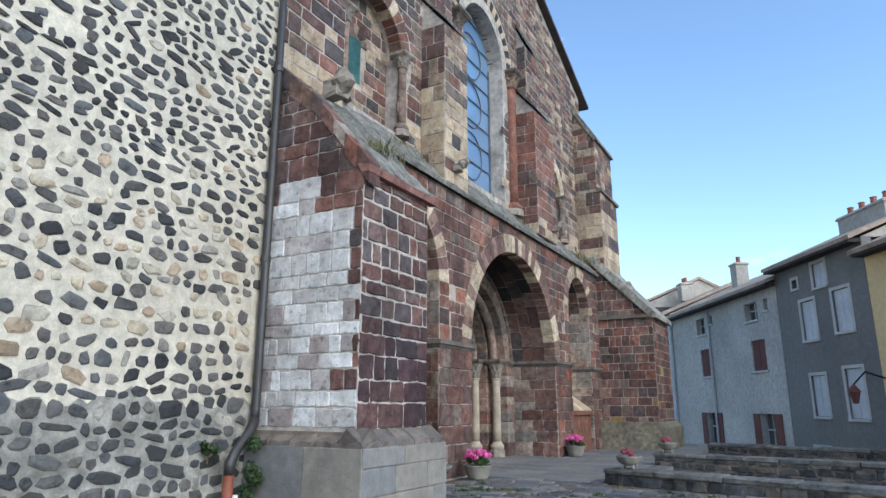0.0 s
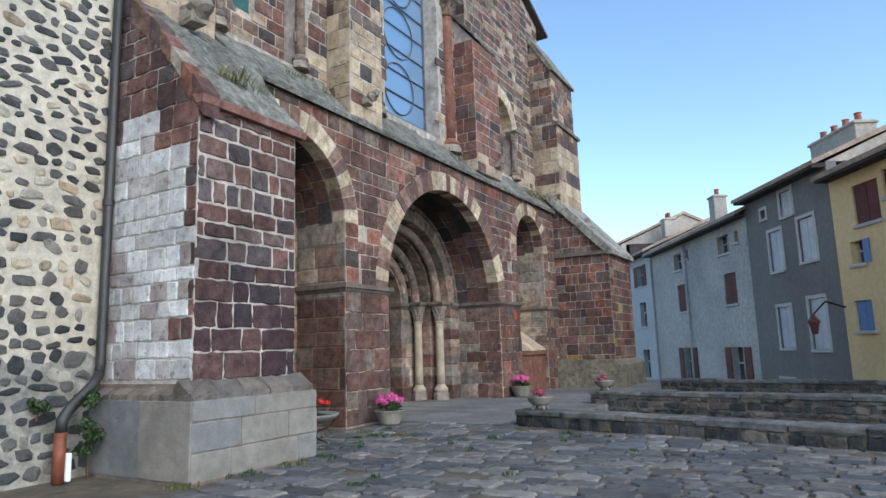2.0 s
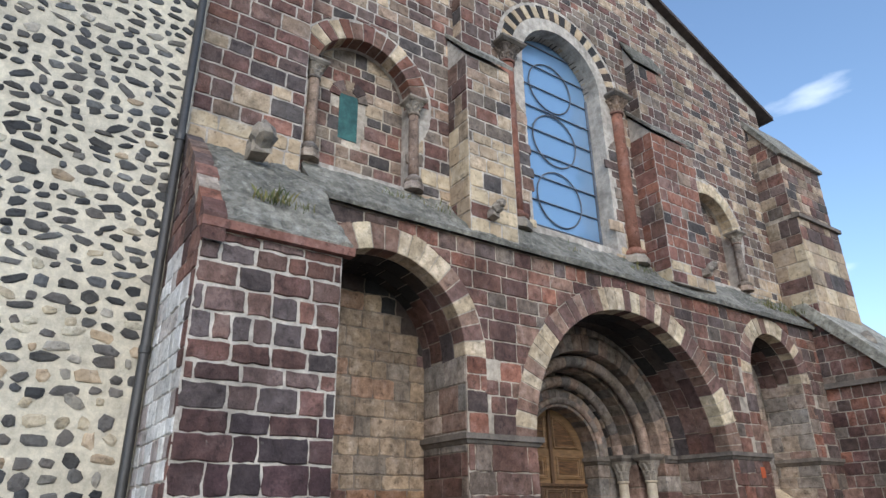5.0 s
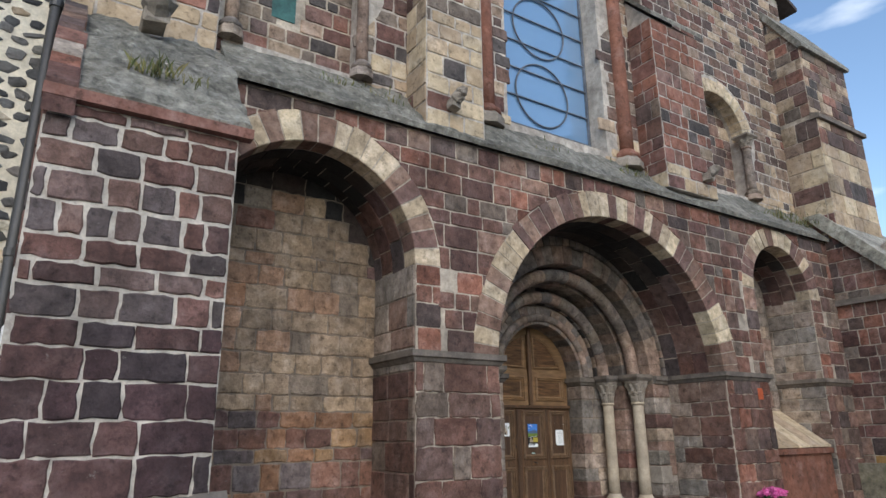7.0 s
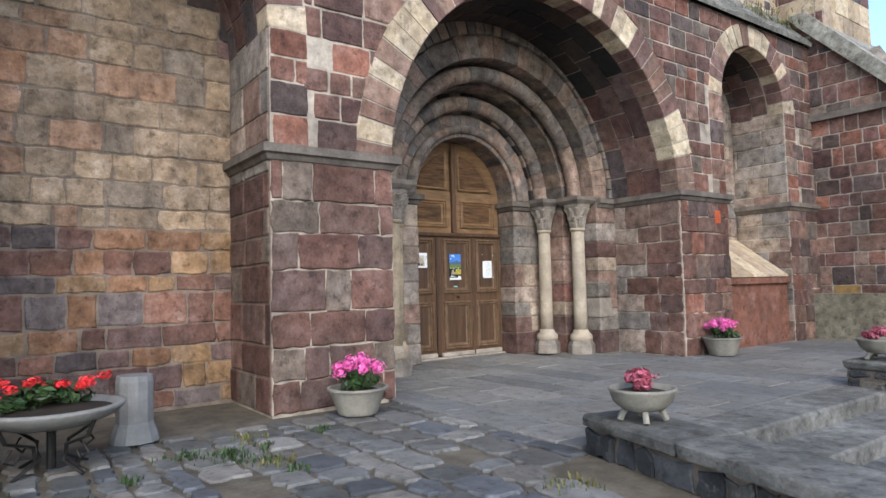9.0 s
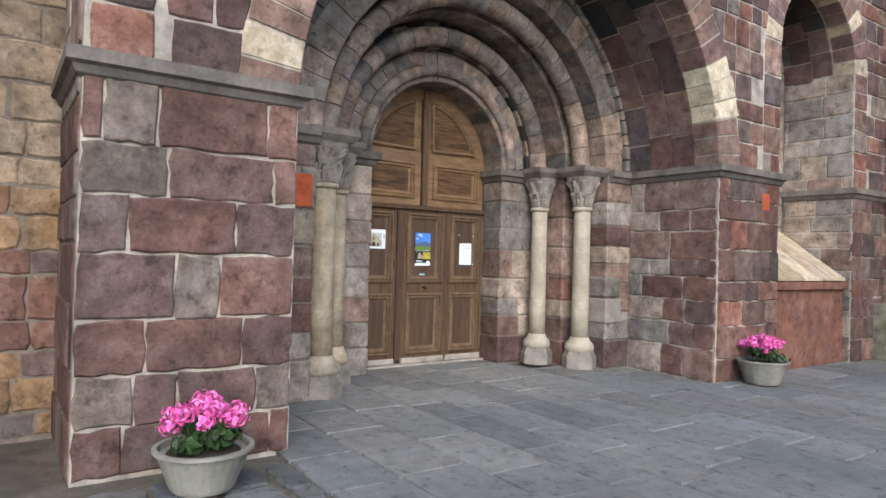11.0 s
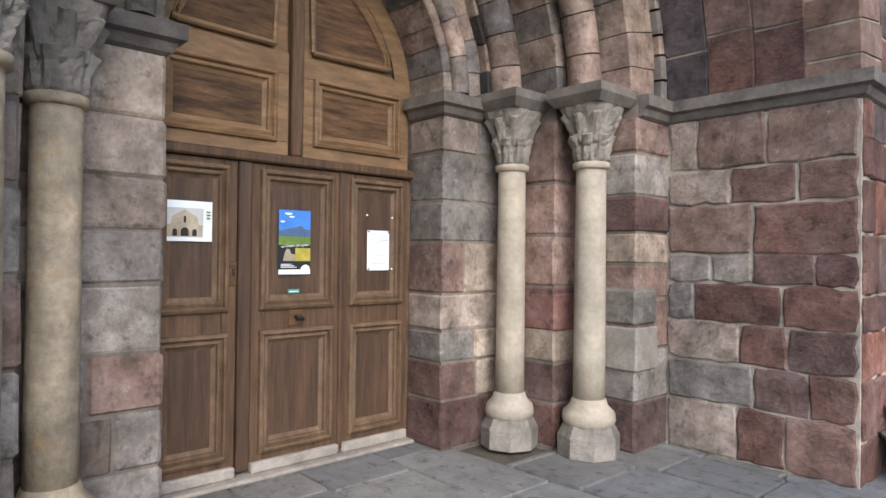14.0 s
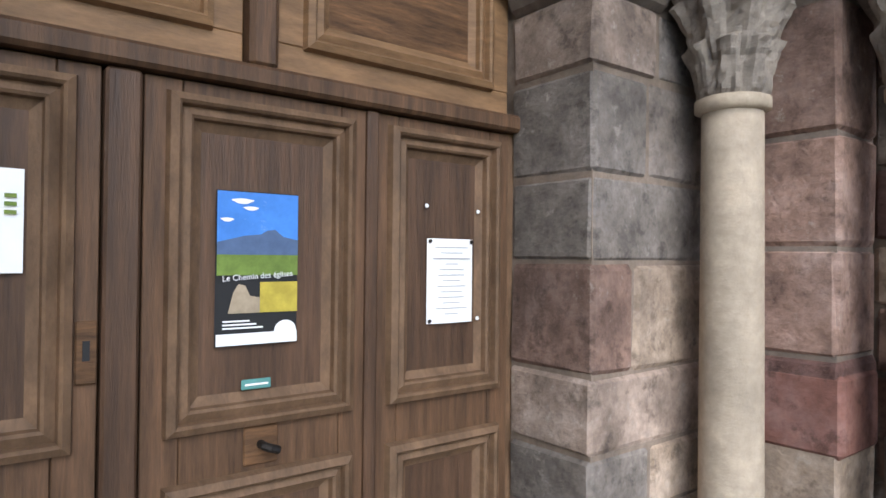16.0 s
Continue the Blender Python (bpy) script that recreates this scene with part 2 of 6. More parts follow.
M_RUBBLE_T = surface("pale_rubble", [(0.42, 0.35, 0.25), (0.36, 0.27, 0.18), (0.45, 0.4, 0.31), (0.12, 0.105, 0.095), (0.3, 0.27, 0.23), (0.1, 0.09, 0.085)], vary=0.35, piece=0.2)
M_PIER_LOW = surface("dark_purple_ashlar", [(0.062, 0.034, 0.036), (0.075, 0.042, 0.04), (0.05, 0.036, 0.038), (0.09, 0.048, 0.044)], vary=0.5, bump=0.85, spot=(0.36, 0.33, 0.3), spot_amount=0.1, piece=0.25)
M_LEAD = surface("grey_lead_bar", [(0.1, 0.115, 0.14), (0.12, 0.13, 0.155)], rough=0.5)
M_COPING = surface("lichened_coping", [(0.125, 0.124, 0.12), (0.105, 0.105, 0.105), (0.15, 0.143, 0.13)], vary=0.5, bump=0.9, spot=(0.33, 0.32, 0.28), spot_amount=0.4, piece=0.2)
M_DARKRED = surface("dark_red_ashlar", [(0.132, 0.066, 0.05), (0.15, 0.078, 0.059), (0.11, 0.06, 0.05), (0.165, 0.096, 0.075), (0.125, 0.076, 0.064), (0.155, 0.115, 0.09)], vary=0.5, bump=0.95, spot=(0.36, 0.31, 0.26), spot_amount=0.1, piece=0.18)
M_STRING = surface("dark_impost_stone", [(0.13, 0.11, 0.095), (0.17, 0.14, 0.115)], spot=(0.34, 0.31, 0.26), spot_amount=0.15)
M_WOOD = surface("oak_boards", [(0.09, 0.048, 0.024), (0.108, 0.058, 0.03)], rough=0.6, grain=22, stain=1.5, bump=0.25, stretch=(1, 9, 0.8), vary=0.42, gloss=0.35)
M_WOOD_UP = surface("oak_frames_honey", [(0.2, 0.115, 0.056), (0.23, 0.132, 0.064)], rough=0.6, grain=22, stain=2.0, bump=0.25, stretch=(1, 1.2, 6), vary=0.28, gloss=0.35)
M_WOOD_DK = surface("oak_panel_sooty", [(0.095, 0.05, 0.023), (0.12, 0.062, 0.028)], rough=0.7, grain=22, stain=2.5, bump=0.3, stretch=(1, 0.8, 6), vary=0.6)
M_WOOD_LT = surface("oak_moulding_worn", [(0.125, 0.074, 0.041), (0.145, 0.088, 0.05)], rough=0.65, grain=25, stain=2.0, bump=0.25, stretch=(1, 4, 2), vary=0.3)
M_WOOD_PANEL = surface("oak_panel_brown", [(0.068, 0.036, 0.019), (0.09, 0.048, 0.026)], rough=0.55, grain=22, stain=1.5, bump=0.3, stretch=(1, 9, 0.7), vary=0.38, gloss=0.4)
M_SILL = surface("weathered_sill", [(0.34, 0.29, 0.24), (0.28, 0.24, 0.2)], vary=0.3)
M_IRON = surface("dark_iron", [(0.03, 0.028, 0.027), (0.045, 0.04, 0.037)], rough=0.55, metal=0.6)
M_ZINC = surface("dark_pipe", [(0.06, 0.058, 0.058), (0.075, 0.072, 0.07)], rough=0.45, metal=0.5, vary=0.15)
M_TERRA = surface("orange_pipe", [(0.27, 0.085, 0.045), (0.22, 0.072, 0.04)], rough=0.5)
M_CONCRETE = surface("pale_cast_stone", [(0.22, 0.2, 0.165), (0.25, 0.228, 0.19)], vary=0.25, spot=(0.2, 0.19, 0.16), spot_amount=0.25)
M_SOIL = surface("potting_soil", [(0.03, 0.022, 0.016), (0.045, 0.033, 0.024)])
M_LEAF = surface("leaf_green", [(0.03, 0.06, 0.018), (0.045, 0.08, 0.025), (0.035, 0.05, 0.022)], rough=0.5, bump=0.1)
M_GRASS = surface("dry_grass", [(0.11, 0.105, 0.035), (0.07, 0.085, 0.028), (0.16, 0.135, 0.05)], rough=0.7, bump=0.1)
M_PINK = surface("pink_petal", [(0.75, 0.12, 0.38), (0.8, 0.22, 0.48), (0.65, 0.08, 0.3)], rough=0.6, bump=0.05, vary=0.15)
M_REDP = surface("red_petal", [(0.72, 0.03, 0.035), (0.6, 0.02, 0.03), (0.8, 0.07, 0.06)], rough=0.6, bump=0.05, vary=0.15)
M_CRIM = surface("crimson_leaf", [(0.3, 0.05, 0.08), (0.42, 0.1, 0.15), (0.2, 0.04, 0.05), (0.5, 0.16, 0.22)], rough=0.6, bump=0.05)
M_PAPER = surface("white_paper", [(0.85, 0.85, 0.84), (0.83, 0.83, 0.82)], vary=0.03, bump=0.03, rough=0.6)
M_INK = surface("grey_ink", [(0.3, 0.3, 0.3), (0.35, 0.35, 0.35)], vary=0.05, bump=0.02)
M_BLACK = surface("black_ink", [(0.02, 0.02, 0.022), (0.03, 0.03, 0.03)], vary=0.05, bump=0.02)
M_SKYINK = surface("blue_print", [(0.06, 0.2, 0.62), (0.09, 0.26, 0.68)], vary=0.25, grain=12, bump=0.02, spot=(0.7, 0.75, 0.82), spot_amount=0.1)
M_HILL = surface("green_print", [(0.12, 0.2, 0.04), (0.2, 0.26, 0.06)], vary=0.35, bump=0.02)
M_YELLOWP = surface("yellow_print", [(0.5, 0.4, 0.06), (0.42, 0.36, 0.08)], vary=0.3, bump=0.02)
M_BLUEHILL = surface("blue_hill_print", [(0.08, 0.12, 0.22), (0.1, 0.15, 0.26)], vary=0.2, bump=0.02)
M_STONEP = surface("stone_print", [(0.36, 0.29, 0.2), (0.42, 0.34, 0.25)], vary=0.3, bump=0.02)
M_TEAL = surface("teal_plate", [(0.12, 0.3, 0.28), (0.14, 0.34, 0.3)], vary=0.1)
M_ORANGE = surface("orange_stone", [(0.5, 0.1, 0.03), (0.42, 0.09, 0.035)], vary=0.4, spot=(0.17, 0.085, 0.065), spot_amount=0.5)
M_PL_WHITE = surface("pale_plaster", [(0.5, 0.5, 0.49), (0.48, 0.48, 0.47)], vary=0.1, stain=0.4)
M_PL_BEIGE = surface("beige_plaster", [(0.48, 0.44, 0.4), (0.45, 0.415, 0.375)], vary=0.25, stain=0.4)
M_PL_GREY = surface("grey_plaster", [(0.19, 0.182, 0.175), (0.21, 0.2, 0.19)], vary=0.15, stain=0.4)
M_PL_YELLOW = surface("yellow_plaster", [(0.8, 0.6, 0.32), (0.77, 0.57, 0.3)], vary=0.1, stain=0.4)
M_TRIM = surface("pale_trim", [(0.56, 0.53, 0.5), (0.52, 0.5, 0.47)], vary=0.1)
M_SHUT_BLUE = surface("blue_shutter", [(0.16, 0.26, 0.46), (0.18, 0.28, 0.5)], vary=0.1)
M_SHUT_RED = surface("red_brown_shutter", [(0.16, 0.06, 0.05), (0.13, 0.055, 0.05)], vary=0.2)
M_SHUT_WHITE = surface("white_shutter", [(0.6, 0.61, 0.63), (0.56, 0.57, 0.6)], vary=0.1)
M_ROOF = surface("roof_tile", [(0.36, 0.27, 0.2), (0.4, 0.31, 0.24)], vary=0.3)
M_EAVE = surface("dark_eave", [(0.07, 0.055, 0.05), (0.05, 0.045, 0.042)])
M_CHIM = surface("chimney_render", [(0.4, 0.36, 0.31), (0.45, 0.4, 0.34)], vary=0.2)
M_POT = surface("chimney_pot", [(0.33, 0.12, 0.07), (0.28, 0.1, 0.06)])


def glass_mat(name, tint, rough=0.08):
    m, n, l, b = nodes_of(name)
    tc = n.new("ShaderNodeTexCoord")
    ns = n.new("ShaderNodeTexNoise")
    ns.inputs["Scale"].default_value = 1.3
    bp = n.new("ShaderNodeBump")
    bp.inputs["Strength"].default_value, bp.inputs["Distance"].default_value = 0.12, 0.02
    l.new(tc.outputs["Object"], ns.inputs["Vector"])
    l.new(ns.outputs["Fac"], bp.inputs["Height"])
    l.new(bp.outputs["Normal"], b.inputs["Normal"])
    b.inputs["Base Color"].default_value = (*tint, 1)
    b.inputs["Roughness"].default_value = rough
    b.inputs["IOR"].default_value = 1.9
    b.inputs["Specular IOR Level"].default_value = 0.9
    return m


# blue in the church pane's base colour stands in for reflected sky
M_GLASS = glass_mat("church_glass", (0.15, 0.26, 0.42), 0.12)
M_PANE = glass_mat("house_glass", (0.03, 0.035, 0.04))
M_GREENGLASS = surface("green_glass", [(0.03, 0.085, 0.075), (0.04, 0.1, 0.09)], rough=0.35, bump=0.1, vary=0.4, gloss=0.3)

# ---- builders ----
def mesh_ob(name, verts, faces, mat, parent=None, label="", smooth=False):
    me = bpy.data.meshes.new(name)
    me.from_pydata([tuple(v) for v in verts], [], faces)
    me.materials.append(mat)
    if smooth:
        me.polygons.foreach_set("use_smooth", [True] * len(me.polygons))
    me.update()
    ob = new(name, me)
    if parent is not None:
        ob.parent = parent
    if label:
        tagged(ob, label)
    return ob


def part(name, bm, mat, parent=None, label="", smooth=False):
    bmesh.ops.recalc_face_normals(bm, faces=bm.faces)
    me = bpy.data.meshes.new(name)
    bm.to_mesh(me)
    bm.free()
    me.materials.append(mat)
    if smooth:
        me.polygons.foreach_set("use_smooth", [True] * len(me.polygons))
    ob = new(name, me)
    if parent is not None:
        ob.parent = parent
    if label:
        tagged(ob, label)
    return ob


def empty(name, m=None):
    ob = new(name)
    ob.empty_display_size = 0.1
    if m is not None:
        ob.matrix_world = m
    return ob


def box_bm(x0, x1, y0, y1, z0, z1, bevel=0.0, bm=None):
    own = bmesh.new()
    bmesh.ops.create_cube(own, size=1)
    for v in own.verts:
        v.co = Vector(((x0 + x1) / 2 + v.co.x * (x1 - x0), (y0 + y1) / 2 + v.co.y * (y1 - y0), (z0 + z1) / 2 + v.co.z * (z1 - z0)))
    if bevel:
        bmesh.ops.bevel(own, geom=own.edges[:], offset=bevel, segments=1, affect="EDGES")
    if bm is None:
        return own
    join_bm(bm, own)
    return bm


def join_bm(bm, own):
    me = bpy.data.meshes.new("tmp")
    own.to_mesh(me)
    own.free()
    bm.from_mesh(me)
    bpy.data.meshes.remove(me)


def lathe(profile, n=20, lobes=0, depth=0.0):
    """A turned body from (radius, height) pairs."""
    bm = bmesh.new()
    rings = []
    for r, z in profile:
        ring = []
        for i in range(n):
            a = 2 * math.pi * i / n
            q = r * (1 + depth * math.cos(lobes * a)) if lobes else r
            ring.append(bm.verts.new((q * math.cos(a), q * math.sin(a), z)))
        rings.append(ring)
    for a, b in zip(rings, rings[1:]):
        for i in range(n):
            bm.faces.new((a[i], a[(i + 1) % n], b[(i + 1) % n], b[i]))
    bm.faces.new(rings[0][::-1])
    bm.faces.new(rings[-1])
    return bm


def tube(points, r, n=8, bm=None):
    bm = bm or bmesh.new()
    pts = [Vector(p) for p in points]
    rings = []
    for i, p in enumerate(pts):
        d = (pts[min(i + 1, len(pts) - 1)] - pts[max(i - 1, 0)]).normalized()
        s = d.cross(Vector((0.31, 0.17, 0.93)))
        s = (s if s.length > 0.05 else d.cross(Vector((1, 0, 0)))).normalized()
        u = d.cross(s).normalized()
        rings.append([bm.verts.new(p + r * (math.cos(2 * math.pi * k / n) * s + math.sin(2 * math.pi * k / n) * u)) for k in range(n)])
    for a, b in zip(rings, rings[1:]):
        for k in range(n):
            bm.faces.new((a[k], a[(k + 1) % n], b[(k + 1) % n], b[k]))
    bm.faces.new(rings[0][::-1])
    bm.faces.new(rings[-1])
    return bm


def plane_frame(origin, u, n):
    """Maps (u, v up, n out of the wall) to the world."""
    u, n = Vector(u).normalized(), Vector(n).normalized()
    v = n.cross(u)
    m = Matrix((u, v, n)).transposed().to_4x4()
    m.translation = Vector(origin)
    return m


def clip_poly(poly, px, py, nx, ny):
    """What of a polygon lies on the side of the line through (px, py) that (nx, ny) points to."""
    out = []
    for i, (x, y) in enumerate(poly):
        x2, y2 = poly[(i + 1) % len(poly)]
        d1, d2 = (x - px) * nx + (y - py) * ny, (x2 - px) * nx + (y2 - py) * ny
        if d1 >= 0:
            out.append((x, y))
        if d1 * d2 < 0:
            t = d1 / (d1 - d2)
            out.append((x + t * (x2 - x), y + t * (y2 - y)))
    return out


def stone_data(poly, joint, depth, rng, split=True, rough=0.012, bevel=0.014, corner=0.0):
    """Vertices and faces of one dressed stone: worn outline, a bevelled face that stands proud."""
    cx = sum(p[0] for p in poly) / len(poly)
    cy = sum(p[1] for p in poly) / len(poly)
    w = max(p[0] for p in poly) - min(p[0] for p in poly)
    h = max(p[1] for p in poly) - min(p[1] for p in poly)
    fx, fy = max(0.3, 1 - joint / max(w, 0.01)), max(0.3, 1 - joint / max(h, 0.01))
    ring = []
    for i, (x, y) in enumerate(poly):
        ring.append((x, y))
        x2, y2 = poly[(i + 1) % len(poly)]
        cuts = min(4, int(math.hypot(x2 - x, y2 - y) / 0.11)) if split else 0
        ring += [(x + (x2 - x) * q / (cuts + 1), y + (y2 - y) * q / (cuts + 1)) for q in range(1, cuts + 1)]
    ring = [(cx + (x - cx) * fx + rng.uniform(-rough, rough), cy + (y - cy) * fy + rng.uniform(-rough, rough)) for x, y in ring]
    if corner:
        # worn corners: points near the corners of the outline drawn inward
        for i, (x, y) in enumerate(ring):
            e = max(0.0, abs(x - cx) / (w / 2) + abs(y - cy) / (h / 2) - 1.45)
            ring[i] = (x + (cx - x) / max(w, 0.05) * corner * e * 2, y + (cy - y) / max(h, 0.05) * corner * e * 2)
    k = len(ring)
    bx, by = max(0.4, 1 - 2 * bevel / max(w, 0.01)), max(0.4, 1 - 2 * bevel / max(h, 0.01))
    tx, ty = rng.uniform(-0.006, 0.006), rng.uniform(-0.006, 0.006)
    vs = [(x, y, -0.03) for x, y in ring]
    vs += [(x, y, depth * 0.45) for x, y in ring]
    vs += [(cx + (x - cx) * bx, cy + (y - cy) * by, depth + tx * (x - cx) / max(w, 0.1) + ty * (y - cy) / max(h, 0.1) + rng.uniform(-0.002, 0.002)) for x, y in ring]
    fs = [(j * k + i, j * k + (i + 1) % k, (j + 1) * k + (i + 1) % k, (j + 1) * k + i) for j in (0, 1) for i in range(k)]
    fs.append(tuple(2 * k + i for i in range(k)))
    return vs, fs


class Joined:
    """Collects pieces past the countable ones into one mesh."""
    def __init__(self):
        self.v, self.f = [], []

    def add(self, vs, fs):
        o = len(self.v)
        self.v += vs
        self.f += [tuple(i + o for i in q) for q in fs]

    def make(self, name, mat, parent):
        if self.v:
            ob = mesh_ob(name, self.v, self.f, mat, parent)
            tagged(ob, kind="stuff")
            return ob


def ashlar(parent, m, w, h, course, size, mat, seed, joint=0.02, depth=0.012, discs=(), lines=(), skip=None, single=300, pick=None, name="stone", vary=0.25, rough=0.006, corner=0.012, uneven=1.0, bevel=0.014):
    """Courses of stones over a w by h piece of wall, kept off the discs (u, v, r) and on the good side of the lines (u, v, nu, nv). pick(u, v): its material."""
    rng = random.Random(seed)
    rest = {}
    v, count = 0.0, 0
    while v < h - 0.04:
        ch = course * rng.uniform(1 - vary, 1 + vary)
        if h - v - ch < course * 0.5:
            ch = h - v
        u = -rng.uniform(0, size * 0.6)
        while u < w - 0.02:
            bw = size * rng.uniform(0.55, 1.5)
            u0, u1 = max(0, u), min(w, u + bw)
            if w - u1 < size * 0.25:
                u1 = w
                bw = w - u
            u += bw
            if u1 - u0 < 0.05:
                continue
            poly = [(u0, v), (u1, v), (u1, v + ch), (u0, v + ch)]
            cu, cv = (u0 + u1) / 2, v + ch / 2
            if skip and skip(cu, cv):
                continue
            for du, dv, r in discs:
                d = math.hypot(cu - du, cv - dv)
                if d < r:
                    reach = max(math.hypot(x - du, y - dv) for x, y in poly)
                    if reach < r + 0.03:
                        poly = []
                        break
                if d < r + 1.2 and poly:
                    nx, ny = (cu - du) / max(d, 1e-4), (cv - dv) / max(d, 1e-4)
                    poly = clip_poly(poly, du + nx * r, dv + ny * r, nx, ny)
            for lu, lv, nu, nv in lines:
                if poly:
                    poly = clip_poly(poly, lu, lv, nu, nv)
            if len(poly) < 3:
                continue
            ww = max(p[0] for p in poly) - min(p[0] for p in poly)
            hh = max(p[1] for p in poly) - min(p[1] for p in poly)
            if ww < 0.05 or hh < 0.05:
                continue
            vs, fs = stone_data(poly, joint, depth * (1 + uneven * rng.uniform(-0.4, 0.6)), rng, rough=rough, corner=corner, bevel=bevel)
            vs = [m @ Vector(p) for p in vs]
            mt = pick(cu, cv, rng) if pick else mat
            if count < single:
                mesh_ob(name, vs, fs, mt, parent)
                count += 1
            else:
                rest.setdefault(mt, Joined()).add(vs, fs)
        v += ch
    for mt, j in rest.items():
        j.make(name + "s", mt, parent)


def ring_stones(parent, cy, cz, r0, r1, x_back, x_front, a0, a1, n, mats, seed, joint=0.02, name="voussoir", segs=2, push=0.0):
    """Wedge stones round an arch that faces +x."""
    rng = random.Random(seed)
    cuts = [a0 + (a1 - a0) * (i + rng.uniform(-0.12, 0.12)) / n for i in range(n + 1)]
    for i in range(n):
        p0, p1 = cuts[i], cuts[i + 1]
        g = joint / (2 * r0)
        f = x_front + rng.uniform(-0.004, 0.008) + push
        rr = r1 + rng.uniform(-0.03, 0.03)
        vs = []
        for j in range(segs + 1):
            a = p0 + g + (p1 - p0 - 2 * g) * j / segs
            for x, r in ((x_back, rr), (x_back, r0), (f - 0.012, r0), (f, r0 + 0.012), (f, rr - 0.012), (f - 0.012, rr)):
                vs.append((x, cy + r * math.cos(a), cz + r * math.sin(a)))
        fs = []
        for j in range(segs):
            for k in range(6):
                q = (k + 1) % 6
                fs.append((j * 6 + k, j * 6 + q, (j + 1) * 6 + q, (j + 1) * 6 + k))
        fs += [tuple(range(6))[::-1], tuple(segs * 6 + k for k in range(6))]
        mesh_ob(name, vs, fs, mats[i % len(mats)], parent)


def roll(cy, cz, r, x, t, a0=0.0, a1=math.pi, n=40, k=10):
    bm = bmesh.new()
    rings = []
    for i in range(n + 1):
        a = a0 + (a1 - a0) * i / n
        ring = []
        for j in range(k):
            b = 2 * math.pi * j / k
            q = r + t * math.cos(b)
            ring.append(bm.verts.new((x + t * math.sin(b), cy + q * math.cos(a), cz + q * math.sin(a))))
        rings.append(ring)
    for a, b in zip(rings, rings[1:]):
        for j in range(k):
            bm.faces.new((a[j], a[(j + 1) % k], b[(j + 1) % k], b[j]))
    return bm


def arched_slab(name, x0, x1, y0, y1, z0, z1, arches, mat, parent=None, top=None):
    """A wall that faces +x, its back at x0 and its face at x1, with round-headed openings (centre y, radius, spring z, foot z) through it. top(y): its upper edge."""
    ys = {y0, y1}
    for cy, r, sp, foot in arches:
        for i in range(33):
            ys.add(round(min(max(cy - r * math.cos(math.pi * i / 32), y0), y1), 5))
    if top:
        for i in range(1, 12):
            ys.add(round(y0 + (y1 - y0) * i / 12, 5))
    ys = sorted(ys)
    vs, fs = [], []

    def quad(a, b, c, d):
        o = len(vs)
        vs.extend((a, b, c, d))
        fs.append((o, o + 1, o + 2, o + 3))

    def under(y, mid):
        for cy, r, sp, foot in arches:
            if abs(mid - cy) < r:
                return sp + math.sqrt(max(0, r * r - (y - cy) ** 2)), foot
        return None
    for a, b in zip(ys, ys[1:]):
        mid = (a + b) / 2
        ta, tb = (top(a), top(b)) if top else (z1, z1)
        ua, ub = under(a, mid), under(b, mid)
        spans = []
        if ua:
            spans.append((ua[0], ub[0], ta, tb))
            if ua[1] > z0 + 0.01:
                spans.append((z0, z0, ua[1], ub[1]))
        else:
            spans.append((z0, z0, ta, tb))
        for la, lb, ha, hb in spans:
            quad((x1, a, la), (x1, b, lb), (x1, b, hb), (x1, a, ha))
            quad((x0, b, lb), (x0, a, la), (x0, a, ha), (x0, b, hb))
            quad((x0, a, la), (x0, b, lb), (x1, b, lb), (x1, a, la))
            quad((x1, a, ha), (x1, b, hb), (x0, b, hb), (x0, a, ha))
    for y, s in ((y0, -1), (y1, 1)):
        t = top(y) if top else z1
        quad((x0, y, z0), (x1, y, z0), (x1, y, t), (x0, y, t))
    for cy, r, sp, foot in arches:
        for y in (cy - r, cy + r):
            if y0 < y < y1:
                quad((x0, y, foot), (x1, y, foot), (x1, y, sp), (x0, y, sp))
    ob = mesh_ob(name, vs, fs, mat, parent)
    return ob


def prism(name, outline, y0, y1, mat, parent=None, label=""):
    """An outline in (x, z) drawn out from y0 to y1."""
    k = len(outline)
    vs = [(x, y0, z) for x, z in outline] + [(x, y1, z) for x, z in outline]
    fs = [(i, (i + 1) % k, k + (i + 1) % k, k + i) for i in range(k)] + [tuple(range(k))[::-1], tuple(k + i for i in range(k))]
    bm = bmesh.new()
    bv = [bm.verts.new(v) for v in vs]
    for f in fs:
        bm.faces.new([bv[i] for i in f])
    return part(name, bm, mat, parent, label)


def structure(ob, label, category):
    return tagged(ob, label, category, kind="structure")


# ---- the place: plan in metres ----
F = -6.65            # face of the arcade
W = -7.25            # face of the upper wall
D = 15.03            # middle of the portal
SP = 2.72            # springing of the portal
GROUND = 0.0
EX, NY = (1, 0, 0), (0, -1, 0)

# ground: one sheet to the horizon, the street lower down beside the church square
ground = mesh_ob("ground", [(-900, -900, -2.2), (900, -900, -2.2), (900, 900, -2.2), (-900, 900, -2.2)], [(0, 1, 2, 3)], M_ASPHALT)
structure(ground, "grey street surface reaching far beyond the houses", "ground")
terrace = part("pavement_square", box_bm(-10.2, 4.0, -9, 12.2, -2.3, -0.03, 0, box_bm(-10.2, -3.85, 12.2, 16.2, -2.3, -0.03)), M_EARTH)
structure(terrace, "earth bed between the flagstones of the church square", "pavement")
terrace_far = part("pavement_upper", box_bm(-10.2, -2.6, 16.205, 27, -2.3, -0.035), M_EARTH)
structure(terrace_far, "earth bed of the square beside the steps", "pavement")

